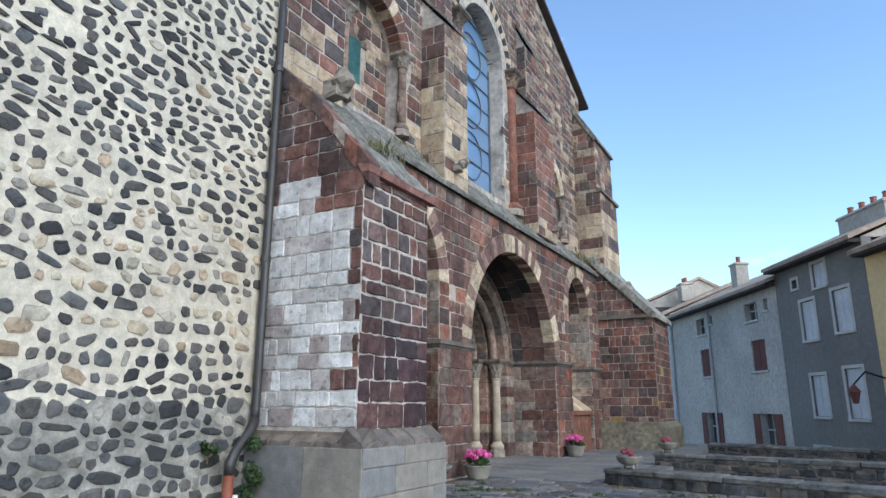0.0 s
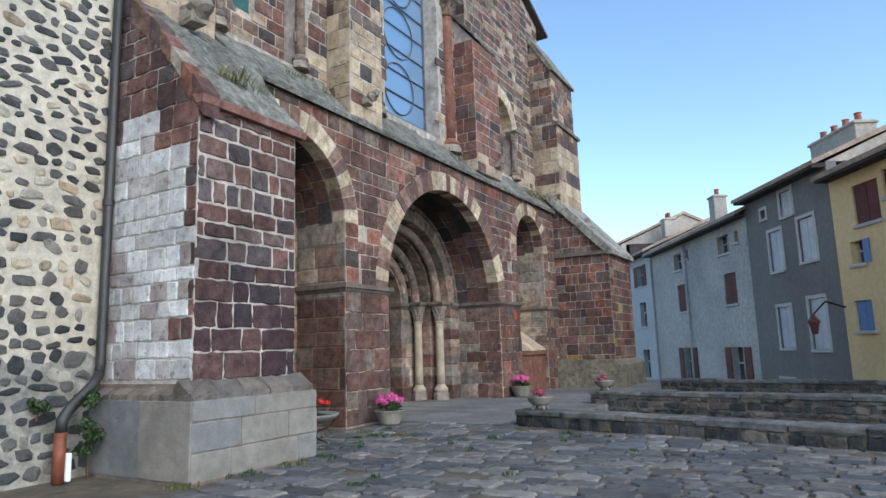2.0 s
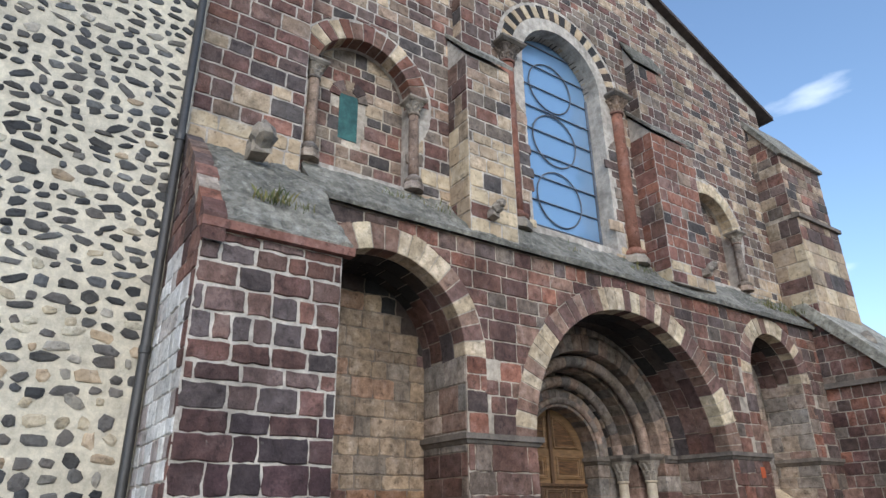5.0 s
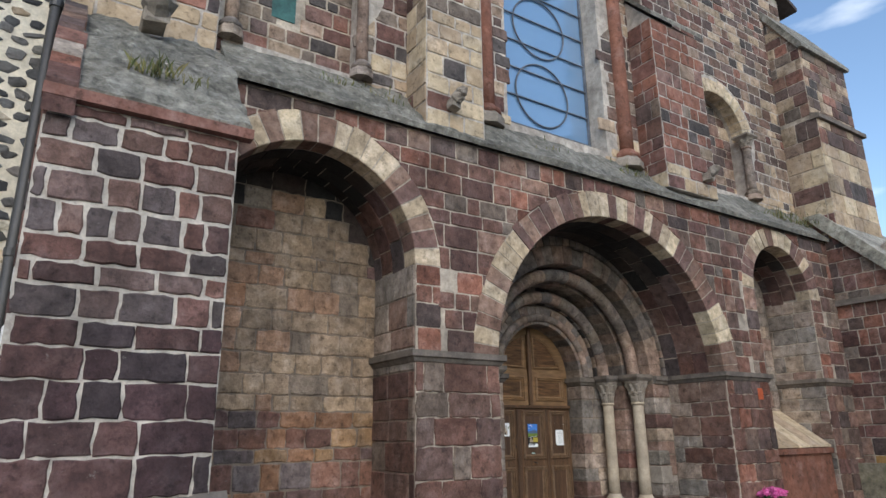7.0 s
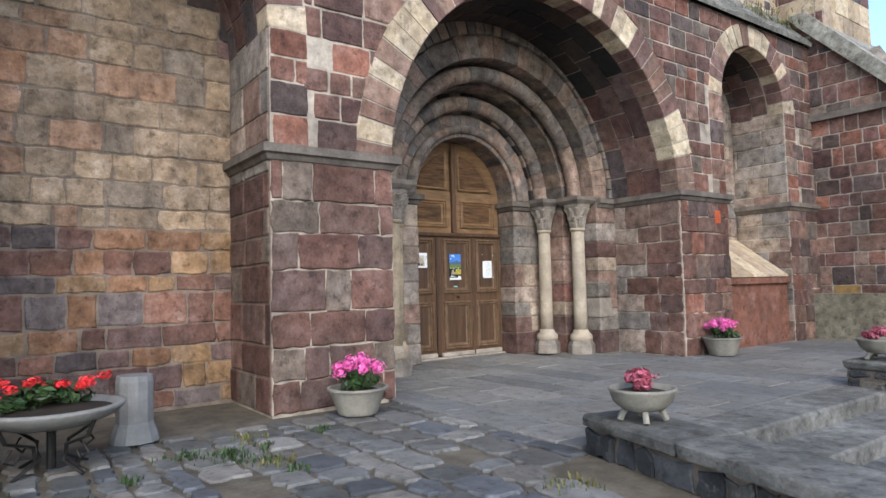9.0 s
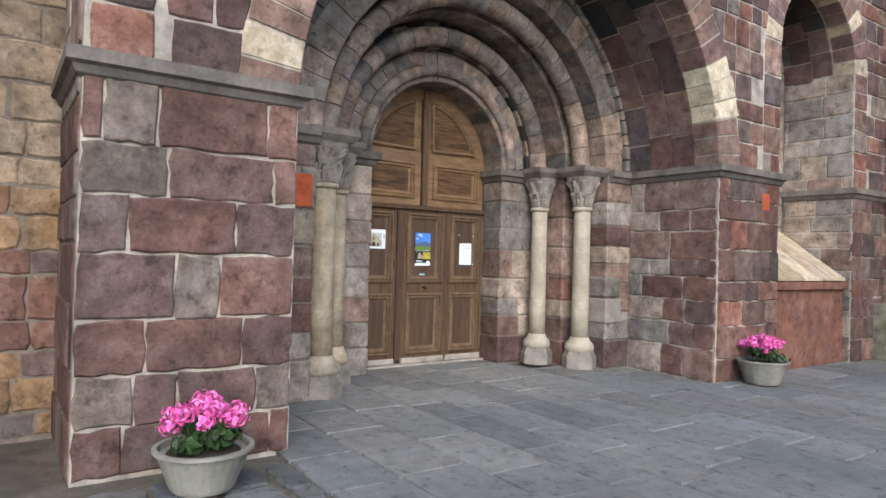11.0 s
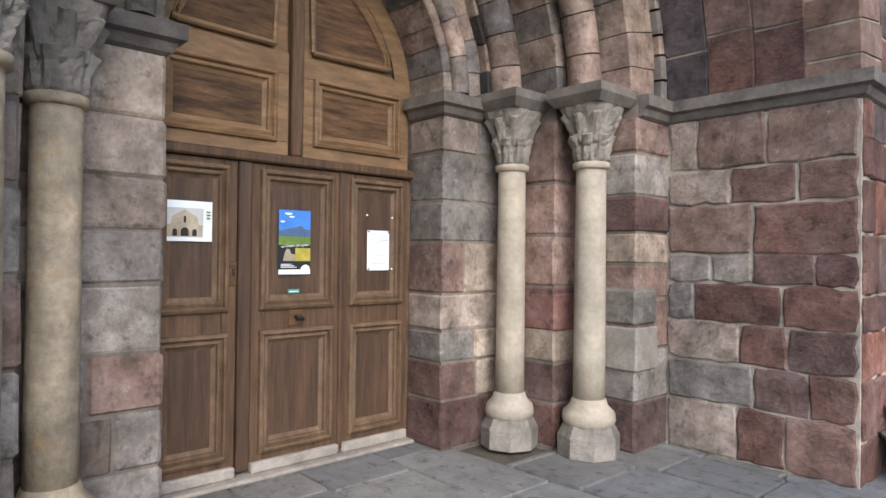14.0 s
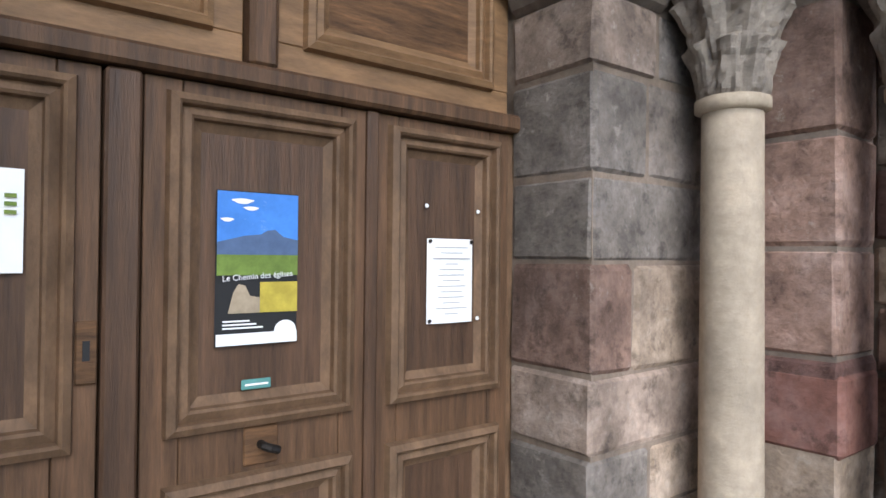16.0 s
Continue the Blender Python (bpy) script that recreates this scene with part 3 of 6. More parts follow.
# church body behind the front, closes the place and keeps the low sun off the front
nave = arched_slab("wall_nave", -34, -9.6, 6.4, 23.6, 0, 14, [], M_MORTAR_D, top=lambda y: 17.4 - abs(y - 14.3) * 0.42)
structure(nave, "dark stone body of the church behind its front", "wall")

# --- arcade wall ---
N1, A2, N3 = (9.18, 1.5, 3.93, -0.1), (14.84, 2.74, 2.6, -0.1), (20.08, 1.1, 4.5, -0.1)
wall_front = arched_slab("wall_front", -8.0, F, 7.7, 22.3, -0.1, 6.02, [N1, A2, N3], M_MORTAR)
structure(wall_front, "arcaded church front of red and purple squared stone", "wall")
m = plane_frame((F, 7.7, 0), (0, 1, 0), EX)
holes = [(9.18, 1.5, 3.93), (14.84, 2.74, 2.6), (20.08, 1.1, 4.5)]


def in_opening(u, v):
    y = u + 7.7
    return any(abs(y - cy) < r and v < sp for cy, r, sp in holes)


def front_pick(u, v, rng):
    y = u + 7.7
    if v > 4.4 and rng.random() < 0.22:
        return M_UPPER
    if y < 12.2 and v < 2.6 and rng.random() < 0.85:
        return M_DARKRED
    if v < 2.5 and rng.random() < 0.4:
        return M_DARKRED
    return M_FACADE


ashlar_jobs = []
ashlar_jobs.append(lambda: pier_faces())


def pier_faces():
    # between the openings, so that stones end cleanly at the jambs
    for y0, y1, seed, course, size in ((10.68, 12.1, 3, 0.36, 0.5), (17.6, 18.98, 4, 0.33, 0.5), (21.18, 22.3, 5, 0.33, 0.42)):
        ashlar(wall_front, plane_frame((F, y0, 0), (0, 1, 0), EX), y1 - y0, 2.56, course, size, M_FACADE, seed, joint=0.009, pick=lambda u, v, rng, y0=y0: front_pick(u + y0 - 7.7, v, rng), rough=0.014, corner=0.01, depth=0.018)
    discs = [(cy - 7.7, sp, r + 0.44 if r > 2 else r + 0.4) for cy, r, sp in holes]
    ashlar(wall_front, plane_frame((F, 7.7, 2.7), (0, 1, 0), EX), 14.6, 3.3, 0.29, 0.42, M_FACADE, 6, joint=0.022,
           discs=[(u, v - 2.7, r) for u, v, r in discs], skip=lambda u, v: any(abs(u - a) < r + 0.04 and v + 2.7 < b for a, b, r in [(q[0], q[1], q[2]) for q in discs]) , pick=front_pick, single=280)
    # straight jamb stones under the springing of the side arches
    rng = random.Random(9)
    for cy, r, sp in (holes[0], holes[2]):
        for s in (-1, 1):
            if cy < 10 and s < 0:
                continue
            y = cy + s * r
            y0, y1 = (y, y + 0.42) if s > 0 else (y - 0.42, y)
            ashlar(wall_front, plane_frame((F, y0, 2.7), (0, 1, 0), EX), y1 - y0, sp - 2.7, 0.34, 0.5, M_FACADE, 30 + int(cy) + s, joint=0.018)


# voussoirs and soffits
ring_stones(wall_front, 9.18, 3.93, 1.49, 1.92, F - 0.3, F + 0.008, 0.0, math.pi * 0.93, 20, [M_VOUSS], 11)
ring_stones(wall_front, 14.84, 2.6, 2.73, 3.2, F - 0.35, F + 0.008, 0.0, math.pi, 39, [M_VOUSS], 12)
ring_stones(wall_front, 20.08, 4.5, 1.09, 1.5, F - 0.3, F + 0.008, 0.0, math.pi, 17, [M_VOUSS], 13)
# soffit crowns near-black: soot and vault shade share one colour
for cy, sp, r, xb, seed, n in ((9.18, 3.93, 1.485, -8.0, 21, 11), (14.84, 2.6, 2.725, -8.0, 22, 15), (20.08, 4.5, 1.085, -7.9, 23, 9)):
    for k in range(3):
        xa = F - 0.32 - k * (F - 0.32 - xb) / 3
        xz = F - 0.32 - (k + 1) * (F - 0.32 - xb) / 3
        ring_stones(wall_front, cy, sp, r, r + 0.1, xz + 0.008, xa - 0.008, 0, math.pi, n + k, [M_NEARBLACK if 0.2 * (n + k) < q < 0.85 * (n + k) else (M_PIER, M_DARKRED, M_PIER)[(q + k) % 3] for q in range(n + k)], seed + 5 * k, name="soffit_stone")

# back walls of the two niches
niche_back = part("wall_niche", box_bm(-8.4, -7.9, 7.6, 10.75, -0.1, 5.9), M_MORTAR_D)
structure(niche_back, "brown squared stone filling of the blind arch", "wall")
niche_small = part("wall_niche_small", box_bm(-8.4, -7.75, 18.9, 21.3, -0.1, 5.9), M_MORTAR_D)
structure(niche_small, "weathered brown stone filling of the small blind arch", "wall")
# flanks of the openings that face the square
niche_flank = part("wall_niche_flank", box_bm(-7.895, F - 0.012, 10.672, 10.69, 0, 3.93), M_MORTAR_D)
structure(niche_flank, "jamb of the blind arch in squared stone", "wall")

# impost band
def impost(name, pts, z, parent=None, h=0.17, out=0.09):
    """A moulded band along a line in plan; its face lies to the right of the way it runs."""
    prof = [(0.0, 0.0), (out * 0.35, 0.02), (out * 0.6, h * 0.4), (out, h * 0.5), (out, h), (0.0, h)]
    bm = bmesh.new()
    P = [Vector((x, y, 0)) for x, y in pts]
    rows = []
    for i, p in enumerate(P):
        ds = []
        if i > 0:
            ds.append((p - P[i - 1]).normalized())
        if i < len(P) - 1:
            ds.append((P[i + 1] - p).normalized())
        ns = [Vector((d.y, -d.x, 0)) for d in ds]
        nn = ns[0] if len(ns) == 1 else (ns[0] + ns[1]) / max(0.3, 1 + ns[0].dot(ns[1]))
        rows.append([bm.verts.new(p + nn * o + Vector((0, 0, z + hh))) for o, hh in prof])
    for a, b in zip(rows, rows[1:]):
        for k in range(len(prof)):
            q = (k + 1) % len(prof)
            bm.faces.new((a[k], a[q], b[q], b[k]))
    bm.faces.new(rows[0])
    bm.faces.new(rows[-1][::-1])
    return structure(part(name, bm, M_STRING, parent), "weathered dark stone impost moulding along the wall", "moulding")


impost("trim_impost", [(-7.88, 10.67), (F, 10.67), (F, 12.1), (-7.95, 12.1)], 2.54)
impost("trim_impost_wide", [(-7.97, 17.58), (F, 17.58), (F, 18.98), (-7.73, 18.98)], 2.54)
impost("trim_impost_far", [(-7.73, 21.18), (F, 21.18), (F, 22.28)], 2.54)

# sloping stone tomb cover in the small niche
tomb = prism("tomb_block", [(-7.74, 0), (-6.75, 0), (-6.75, 1.12), (-6.68, 1.14), (-6.68, 1.24), (-6.78, 1.26), (-7.74, 1.95)], 19.0, 21.15, M_REDORDER)
for k in range(5):
    ya = 19.02 + k * 0.42
    prism("tomb_slab", [(-6.7, 1.262), (-6.7, 1.3), (-7.73, 2.04), (-7.73, 2.0)], ya, ya + 0.405, M_TAN, tomb)
tagged(tomb, "red stone block with a sloping tiled top inside the small niche", "stone block")

# --- first buttress ---
butt_base = part("plinth", box_bm(-6.9, -4.97, 5.86, 7.93, -0.1, 0.9, 0.02), M_MORTAR_D)
structure(butt_base, "pale grey stone plinth under the corner buttress", "plinth")
buttress = prism("wall_buttress", [(-7.9, 0.85), (-5.2, 0.85), (-5.2, 4.5), (-5.95, 5.58), (-6.9, 6.42), (-7.9, 6.42)], 6.03, 7.73, M_MORTAR_W)
structure(buttress, "corner buttress of purple stone with pale mortar", "buttress")
# chamfer between plinth and shaft
prism("trim_chamfer", [(-6.9, 0.9), (-5.06, 0.9), (-5.2, 1.08), (-6.9, 1.08)], 5.98, 7.8, M_MORTAR_D).parent = butt_base
rng_c = random.Random(23)


def chamfer_stone(p0, p1, out):
    """One broken stone of the sloping offset: its foot along p0-p1, drawn in by out at its top."""
    bm = bmesh.new()
    rows = []
    for i in range(6):
        t = i / 5
        x, y = p0[0] + (p1[0] - p0[0]) * t, p0[1] + (p1[1] - p0[1]) * t
        rows.append([bm.verts.new((x + out[0] * q + rng_c.uniform(-0.014, 0.014), y + out[1] * q + rng_c.uniform(-0.014, 0.014), z + rng_c.uniform(-0.014, 0.014))) for q, z in ((0.0, 0.89), (0.005, 0.96), (0.13, 1.05), (0.24, 1.13), (0.3, 1.02), (0.3, 0.9))])
    for a, b in zip(rows, rows[1:]):
        for k in range(6):
            bm.faces.new((a[k], a[(k + 1) % 6], b[(k + 1) % 6], b[k]))
    bm.faces.new(rows[0])
    bm.faces.new(rows[-1][::-1])
    part("chamfer_stone", bm, M_STRING, butt_base)


for k in range(5):
    chamfer_stone((-4.98, 5.87 + k * 0.404), (-4.98, 5.87 + (k + 1) * 0.404 - 0.012), (-1, 0))
    chamfer_stone((-6.88 + k * 0.38, 5.87), (-6.88 + (k + 1) * 0.38 - 0.012, 5.87), (0, 1))
# slab roof of the buttress with its drip edge
def rough_cap(name, profile, y0, y1, thick, mat, seed, ny=40, amp=0.03):
    """A weathered covering that follows a profile (x, z), with an uneven top."""
    pts = []
    for (xa, za), (xb, zb) in zip(profile, profile[1:]):
        n = max(1, int(math.hypot(xb - xa, zb - za) / 0.07))
        pts += [(xa + (xb - xa) * i / n, za + (zb - za) * i / n) for i in range(n)]
    pts.append(profile[-1])
    bm = bmesh.new()
    grid = []
    for j in range(ny + 1):
        y = y0 + (y1 - y0) * j / ny
        row = []
        for i, (x, z) in enumerate(pts):
            q = noise.noise(Vector((x * 2.2, y * 2.2, seed))) * amp + noise.noise(Vector((x * 9, y * 9, seed))) * amp * 0.5
            step = 0.025 * math.floor(noise.noise(Vector((x * 3.1, y * 1.7, seed + 4))) * 3)
            row.append(bm.verts.new((x + q * 0.5, y + noise.noise(Vector((x * 5, y * 5, 9 + seed))) * amp * 0.6, z + thick + q + step)))
        grid.append((row, bm.verts.new((pts[0][0] - 0.02, y, pts[0][1])), bm.verts.new((pts[-1][0], y, pts[-1][1] - 0.05))))
    for (ra, la, ba), (rb, lb, bb) in zip(grid, grid[1:]):
        for a, b, c, d in zip(ra, ra[1:], rb[1:], rb):
            bm.faces.new((a, b, c, d))
        bm.faces.new((ra[0], rb[0], lb, la))
        bm.faces.new((la, lb, bb, ba))
        bm.faces.new((ra[-1], ba, bb, rb[-1]))
    for (r, l, b_) in (grid[0], grid[-1]):
        bm.faces.new([l, *r, b_])
    return part(name, bm, mat)


slope = rough_cap("buttress_roof", [(-5.13, 4.58), (-5.25, 4.66), (-5.98, 5.6), (-6.9, 6.44), (-7.3, 6.68)], 6.24, 7.84, 0.08, M_LAUZE, 3, amp=0.045)
prism("drip_moulding", [(-5.1, 4.5), (-5.08, 4.6), (-5.3, 4.64), (-5.22, 4.5)], 6.0, 7.85, M_REDORDER, slope)
# raking stones along the open edge of the slope
rng_r = random.Random(19)
RAKE = [(-5.1, 4.62), (-5.98, 5.72), (-6.9, 6.56)]
for (xa, za), (xb, zb) in zip(RAKE, RAKE[1:]):
    n = 4
    for i in range(n):
        t0, t1 = (i + 0.03) / n, (i + 0.97) / n
        drop, lift = rng_r.uniform(0.2, 0.34), rng_r.uniform(-0.02, 0.05)
        prism("rake_stone", [(xa + (xb - xa) * t0, za + (zb - za) * t0 - drop), (xa + (xb - xa) * t0, za + (zb - za) * t0 + lift), (xa + (xb - xa) * t1, za + (zb - za) * t1 + lift + rng_r.uniform(-0.02, 0.02)), (xa + (xb - xa) * t1, za + (zb - za) * t1 - drop)], 6.0 + rng_r.uniform(0, 0.015), 6.26 + rng_r.uniform(-0.03, 0.06), (M_PIER, M_FACADE, M_JAMB)[i % 3], slope)
structure(slope, "lichen-covered sloping stone roof of the buttress", "roof")
gap_wall = part("wall_pier_flank", box_bm(-7.9, -6.66, 7.69, 7.72, 0.0, 6.0), M_MORTAR_D)
structure(gap_wall, "hidden flank between buttress and arcade", "wall")

# --- ledge over the arcade ---
ledge = rough_cap("roof_ledge", [(F + 0.13, 6.0), (F, 6.12), (W + 0.02, 6.8)], 7.87, 22.3, 0.11, M_LAUZE, 8, 240, 0.03)
structure(ledge, "sloping ledge of lichen-grown stone slabs over the arches", "roof")

# --- upper wall with its blind arches and the great window ---
def gable(y):
    return 17.5 - abs(y - 14.3) * 0.42


UP = [(9.0, 1.0, 8.85, 7.0), (14.25, 1.28, 11.3, 7.05), (19.5, 1.0, 8.6, 7.0)]
wall_upper = arched_slab("wall_upper", -7.95, W, 6.03, 23.3, 5.9, 14, UP, M_MORTAR_W, top=gable)
structure(wall_upper, "upper church front of mixed red, grey and cream stone", "wall")
blind_back = part("wall_blind_arch", box_bm(-8.3, -7.65, 7.9, 10.1, 6.2, 10.2), M_MORTAR)
structure(blind_back, "stone filling of the blind arch with a slit window", "wall")
blind_back2 = part("wall_blind_arch_far", box_bm(-8.3, -7.65, 18.4, 20.6, 6.2, 9.9), M_MORTAR)
structure(blind_back2, "stone filling of the far blind arch", "wall")


def upper_skip(u, v):
    y, z = u + 6.03, v + 5.9
    return any(abs(y - cy) < r + 0.03 and z < sp for cy, r, sp, _ in UP) or z > gable(y) - 0.25 or z < 6.6


def upper_pick(u, v, rng):
    y, z = u + 6.03, v + 5.9
    if z < 7.6 and y > 7.6:
        return M_TAN if rng.random() < 0.7 else M_UPPER
    if y < 7.9:
        return M_FACADE if z > 7.2 else M_TAN
    return M_UPPER


ashlar_jobs.append(lambda: ashlar(wall_upper, plane_frame((W, 6.03, 5.9), (0, 1, 0), EX), 17.27, 11.2, 0.27, 0.38, M_UPPER, 41, joint=0.036, rough=0.012,
                                  discs=[(cy - 6.03, sp - 5.9, r + e) for (cy, r, sp, _), e in zip(UP, (0.42, 0.75, 0.42))], skip=upper_skip, pick=upper_pick))
ashlar_jobs.append(lambda: ashlar(blind_back, plane_frame((-7.65, 7.95, 6.9), (0, 1, 0), EX), 2.1, 3.0, 0.26, 0.36, M_UPPER, 42, joint=0.03, skip=lambda u, v: 0.7 < u < 1.15 and 0.8 < v < 1.85))
ashlar_jobs.append(lambda: ashlar(blind_back2, plane_frame((-7.65, 18.45, 6.9), (0, 1, 0), EX), 2.1, 2.8, 0.28, 0.4, M_UPPER, 43, joint=0.02))
ring_stones(wall_upper, 9.0, 8.85, 0.995, 1.4, W - 0.3, W + 0.01, 0, math.pi, 17, [M_REDORDER, M_VOUSS], 44)
ring_stones(wall_upper, 19.5, 8.6, 0.995, 1.36, W - 0.3, W + 0.01, 0, math.pi, 13, [M_VOUSS], 45)
# window: stepped striped orders
for k, (r0, r1, xf, n) in enumerate(((1.28, 1.44, W - 0.3, 21), (1.45, 1.6, W - 0.14, 25), (1.61, 1.95, W + 0.01, 29))):
    ring_stones(wall_upper, 14.25, 11.3, r0, r1, W - 0.5, xf, 0, math.pi, n, [M_TAN, M_NEARBLACK], 46 + k, joint=0.012)
for s in (-1, 1):
    jamb = part("window_jamb", box_bm(W - 0.45, W - 0.1, *sorted((14.25 + s * 1.29, 14.25 + s * 1.6)), 7.0, 11.3), M_MORTAR, wall_upper)
    ashlar(wall_upper, plane_frame((W - 0.1, min(14.25 + s * 1.29, 14.25 + s * 1.6), 7.0), (0, 1, 0), EX), 0.31, 4.3, 0.36, 0.4, M_REDORDER, 51 + s, joint=0.012)

# window glazing
win = empty("window_great", pose(0, 0, 0))
structure(win, "tall round-headed church window with wire grille and roundels", "window")
GX = -7.72
vs = [(GX, 14.25 - 1.27, 7.05), (GX, 14.25 + 1.27, 7.05)] + [(GX, 14.25 + 1.27 * math.cos(math.pi * i / 24), 11.3 + 1.27 * math.sin(math.pi * i / 24)) for i in range(25)]
mesh_ob("pane", vs, [tuple(range(len(vs)))], M_GLASS, win)
for i in range(9):
    z = 7.35 + i * 0.62
    half = 1.26 if z < 11.3 else math.sqrt(max(0.05, 1.27 ** 2 - (z - 11.3) ** 2))
    part("saddle_bar", box_bm(GX + 0.015, GX + 0.045, 14.25 - half, 14.25 + half, z - 0.011, z + 0.011), M_LEAD, win)
for z in (8.15, 9.7, 11.2):
    part("roundel", roll(14.25, z, 0.69, GX + 0.03, 0.018, 0, 2 * math.pi, 32, 6), M_LEAD, win)
for s in (-1, 1):
    part("frame_bar", box_bm(GX, GX + 0.05, 14.25 + s * 1.25 - 0.025, 14.25 + s * 1.25 + 0.025, 7.05, 11.3), M_LEAD, win)
ring = [(8.66, 7.85), (9.04, 7.85)] + [(8.85 + 0.19 * math.cos(math.pi * k / 8), 8.72 + 0.19 * math.sin(math.pi * k / 8)) for k in range(9)]
slit = mesh_ob("window_slit", [(x, y, z) for x in (-7.66, -7.635) for y, z in ring], [tuple(range(11, 22)), *[(k, (k + 1) % 11, 11 + (k + 1) % 11, 11 + k) for k in range(11)]], M_GREENGLASS)
ring_stones(blind_back, 8.85, 8.72, 0.19, 0.42, -7.7, -7.625, 0, math.pi, 5, [M_UPPER], 48, joint=0.015)
structure(slit, "small round-headed slit window with green glass", "window")
# unseen near-black box, added to close the space behind the glass
closing = part("wall_behind_window", box_bm(-9.55, -9.0, 12.5, 16, 5.9, 13), M_NEARBLACK)
structure(closing, "near-black box closing the space behind the church window", "wall")
# near-black block closing the top of the portal recess
inner = part("ceiling_portal", box_bm(-9.55, -8.0, 12.0, 18.0, 5.45, 5.85), M_NEARBLACK)
structure(inner, "near-black stone above the portal recess", "ceiling")


def shaft(x, y, z0, z1, r, mat, name, label, cap=0.42, abacus=0.13, capital_mat=M_CAPITAL, lean=0.0):
    """A round column: stepped base, shaft, carved capital, abacus."""
    ob = empty(name, pose(x, y, z0))
    hb = min(0.42, (z1 - z0) * 0.16)
    bm = lathe([(r * 1.95, 0), (r * 1.95, hb * 0.35), (r * 1.6, hb * 0.55)], 8)
    part("pedestal", bm, M_CAPITAL if cap > 0.3 else mat, ob)
    bm = lathe([(r * 1.5, hb * 0.5), (r * 1.68, hb * 0.62), (r * 1.62, hb * 0.76), (r * 1.2, hb * 0.88), (r * 1.05, hb)], 20)
    part("base", bm, mat, ob, smooth=True)
    top = z1 - z0 - cap - abacus
    prof = [(r * 1.0, hb * 0.98)] + [(r * (1.0 - 0.06 * i / 6), hb + (top - hb) * i / 6) for i in range(1, 7)]
    part("shaft", lathe(prof, 20), mat, ob, smooth=True)
    part("necking", lathe([(r * 0.95, top - 0.05), (r * 1.16, top - 0.04), (r * 1.16, top), (r * 0.95, top + 0.01)], 20), mat, ob, smooth=True)
    rng = random.Random(int(x * 100 + y * 31))
    bm = bmesh.new()
    seg, lev = (56, 22) if cap > 0.3 else (24, 8)
    grid = []
    for i in range(lev + 1):
        t = i / lev
        row = []
        for k in range(seg):
            a = 2 * math.pi * k / seg
            bell = 1.0 + 0.62 * t ** 1.8
            # two tiers of leaves whose tips curl out, corner scrolls over them
            lift = 0.0
            for lo, hi, n, off, curl in ((0.02, 0.5, 8, 0.0, 0.34), (0.34, 0.82, 8, 0.5, 0.4)):
                if lo < t < hi:
                    q = (t - lo) / (hi - lo)
                    ph = abs(((a / (2 * math.pi) * n + off) % 1.0) - 0.5) * 2
                    wide = 0.95 - 0.4 * q
                    if ph < wide:
                        rib = 0.5 + 0.5 * math.cos(ph * 15)
                        lift = max(lift, (0.1 + curl * q ** 2.4) * (1 - (ph / wide) ** 3) + 0.05 * rib)
            if t > 0.7:
                ph = abs(math.sin(2 * a)) ** 3
                lift = max(lift, 0.4 * ph * math.sin((t - 0.7) / 0.3 * math.pi * 0.6))
            wear = noise.noise(Vector((math.cos(a) * 3, math.sin(a) * 3, t * 6 + y))) * 0.1 + noise.noise(Vector((math.cos(a) * 8, math.sin(a) * 8, t * 14 + x))) * 0.09
            q = r * (bell + lift + wear)
            row.append(bm.verts.new((q * math.cos(a), q * math.sin(a), top + cap * t)))
        grid.append(row)
    for a, b in zip(grid, grid[1:]):
        for k in range(seg):
            bm.faces.new((a[k], a[(k + 1) % seg], b[(k + 1) % seg], b[k]))
    bm.faces.new(grid[0][::-1])
    bm.faces.new(grid[-1])
    part("capital", bm, capital_mat, ob)
    q = r * 2.05
    bm = bmesh.new()
    for z, w in ((top + cap, 0.82), (top + cap + abacus * 0.5, 1.0), (top + cap + abacus, 1.0)):
        for sx, sy in ((-1, -1), (1, -1), (1, 1), (-1, 1)):
            bm.verts.new((sx * q * w, sy * q * w, z))
    bm.verts.ensure_lookup_table()
    for k in (0, 4):
        for i in range(4):
            bm.faces.new([bm.verts[j] for j in (k + i, k + (i + 1) % 4, k + 4 + (i + 1) % 4, k + 4 + i)])
    bm.faces.new([bm.verts[i] for i in (3, 2, 1, 0)])
    bm.faces.new([bm.verts[i] for i in (8, 9, 10, 11)])
    part("abacus", bm, M_STRING if cap > 0.3 else capital_mat, ob)
    return tagged(ob, label, "column", "church front columns")


for y, z0, z1, r, x in ((7.98, 6.95, 8.9, 0.1, W + 0.02), (10.02, 6.95, 8.9, 0.1, W + 0.02), (20.5, 6.95, 8.65, 0.11, W + 0.02)):
    shaft(x, y, z0, z1, r, M_PORTAL, "small_column", "slim grey stone column beside a blind arch", 0.22, 0.08)
for y in (12.45, 16.05):
    shaft(W + 0.02, y, 6.75, 11.35, 0.17, M_REDORDER, "window_column", "tall red stone column beside the church window", 0.36, 0.12, M_PORTAL)

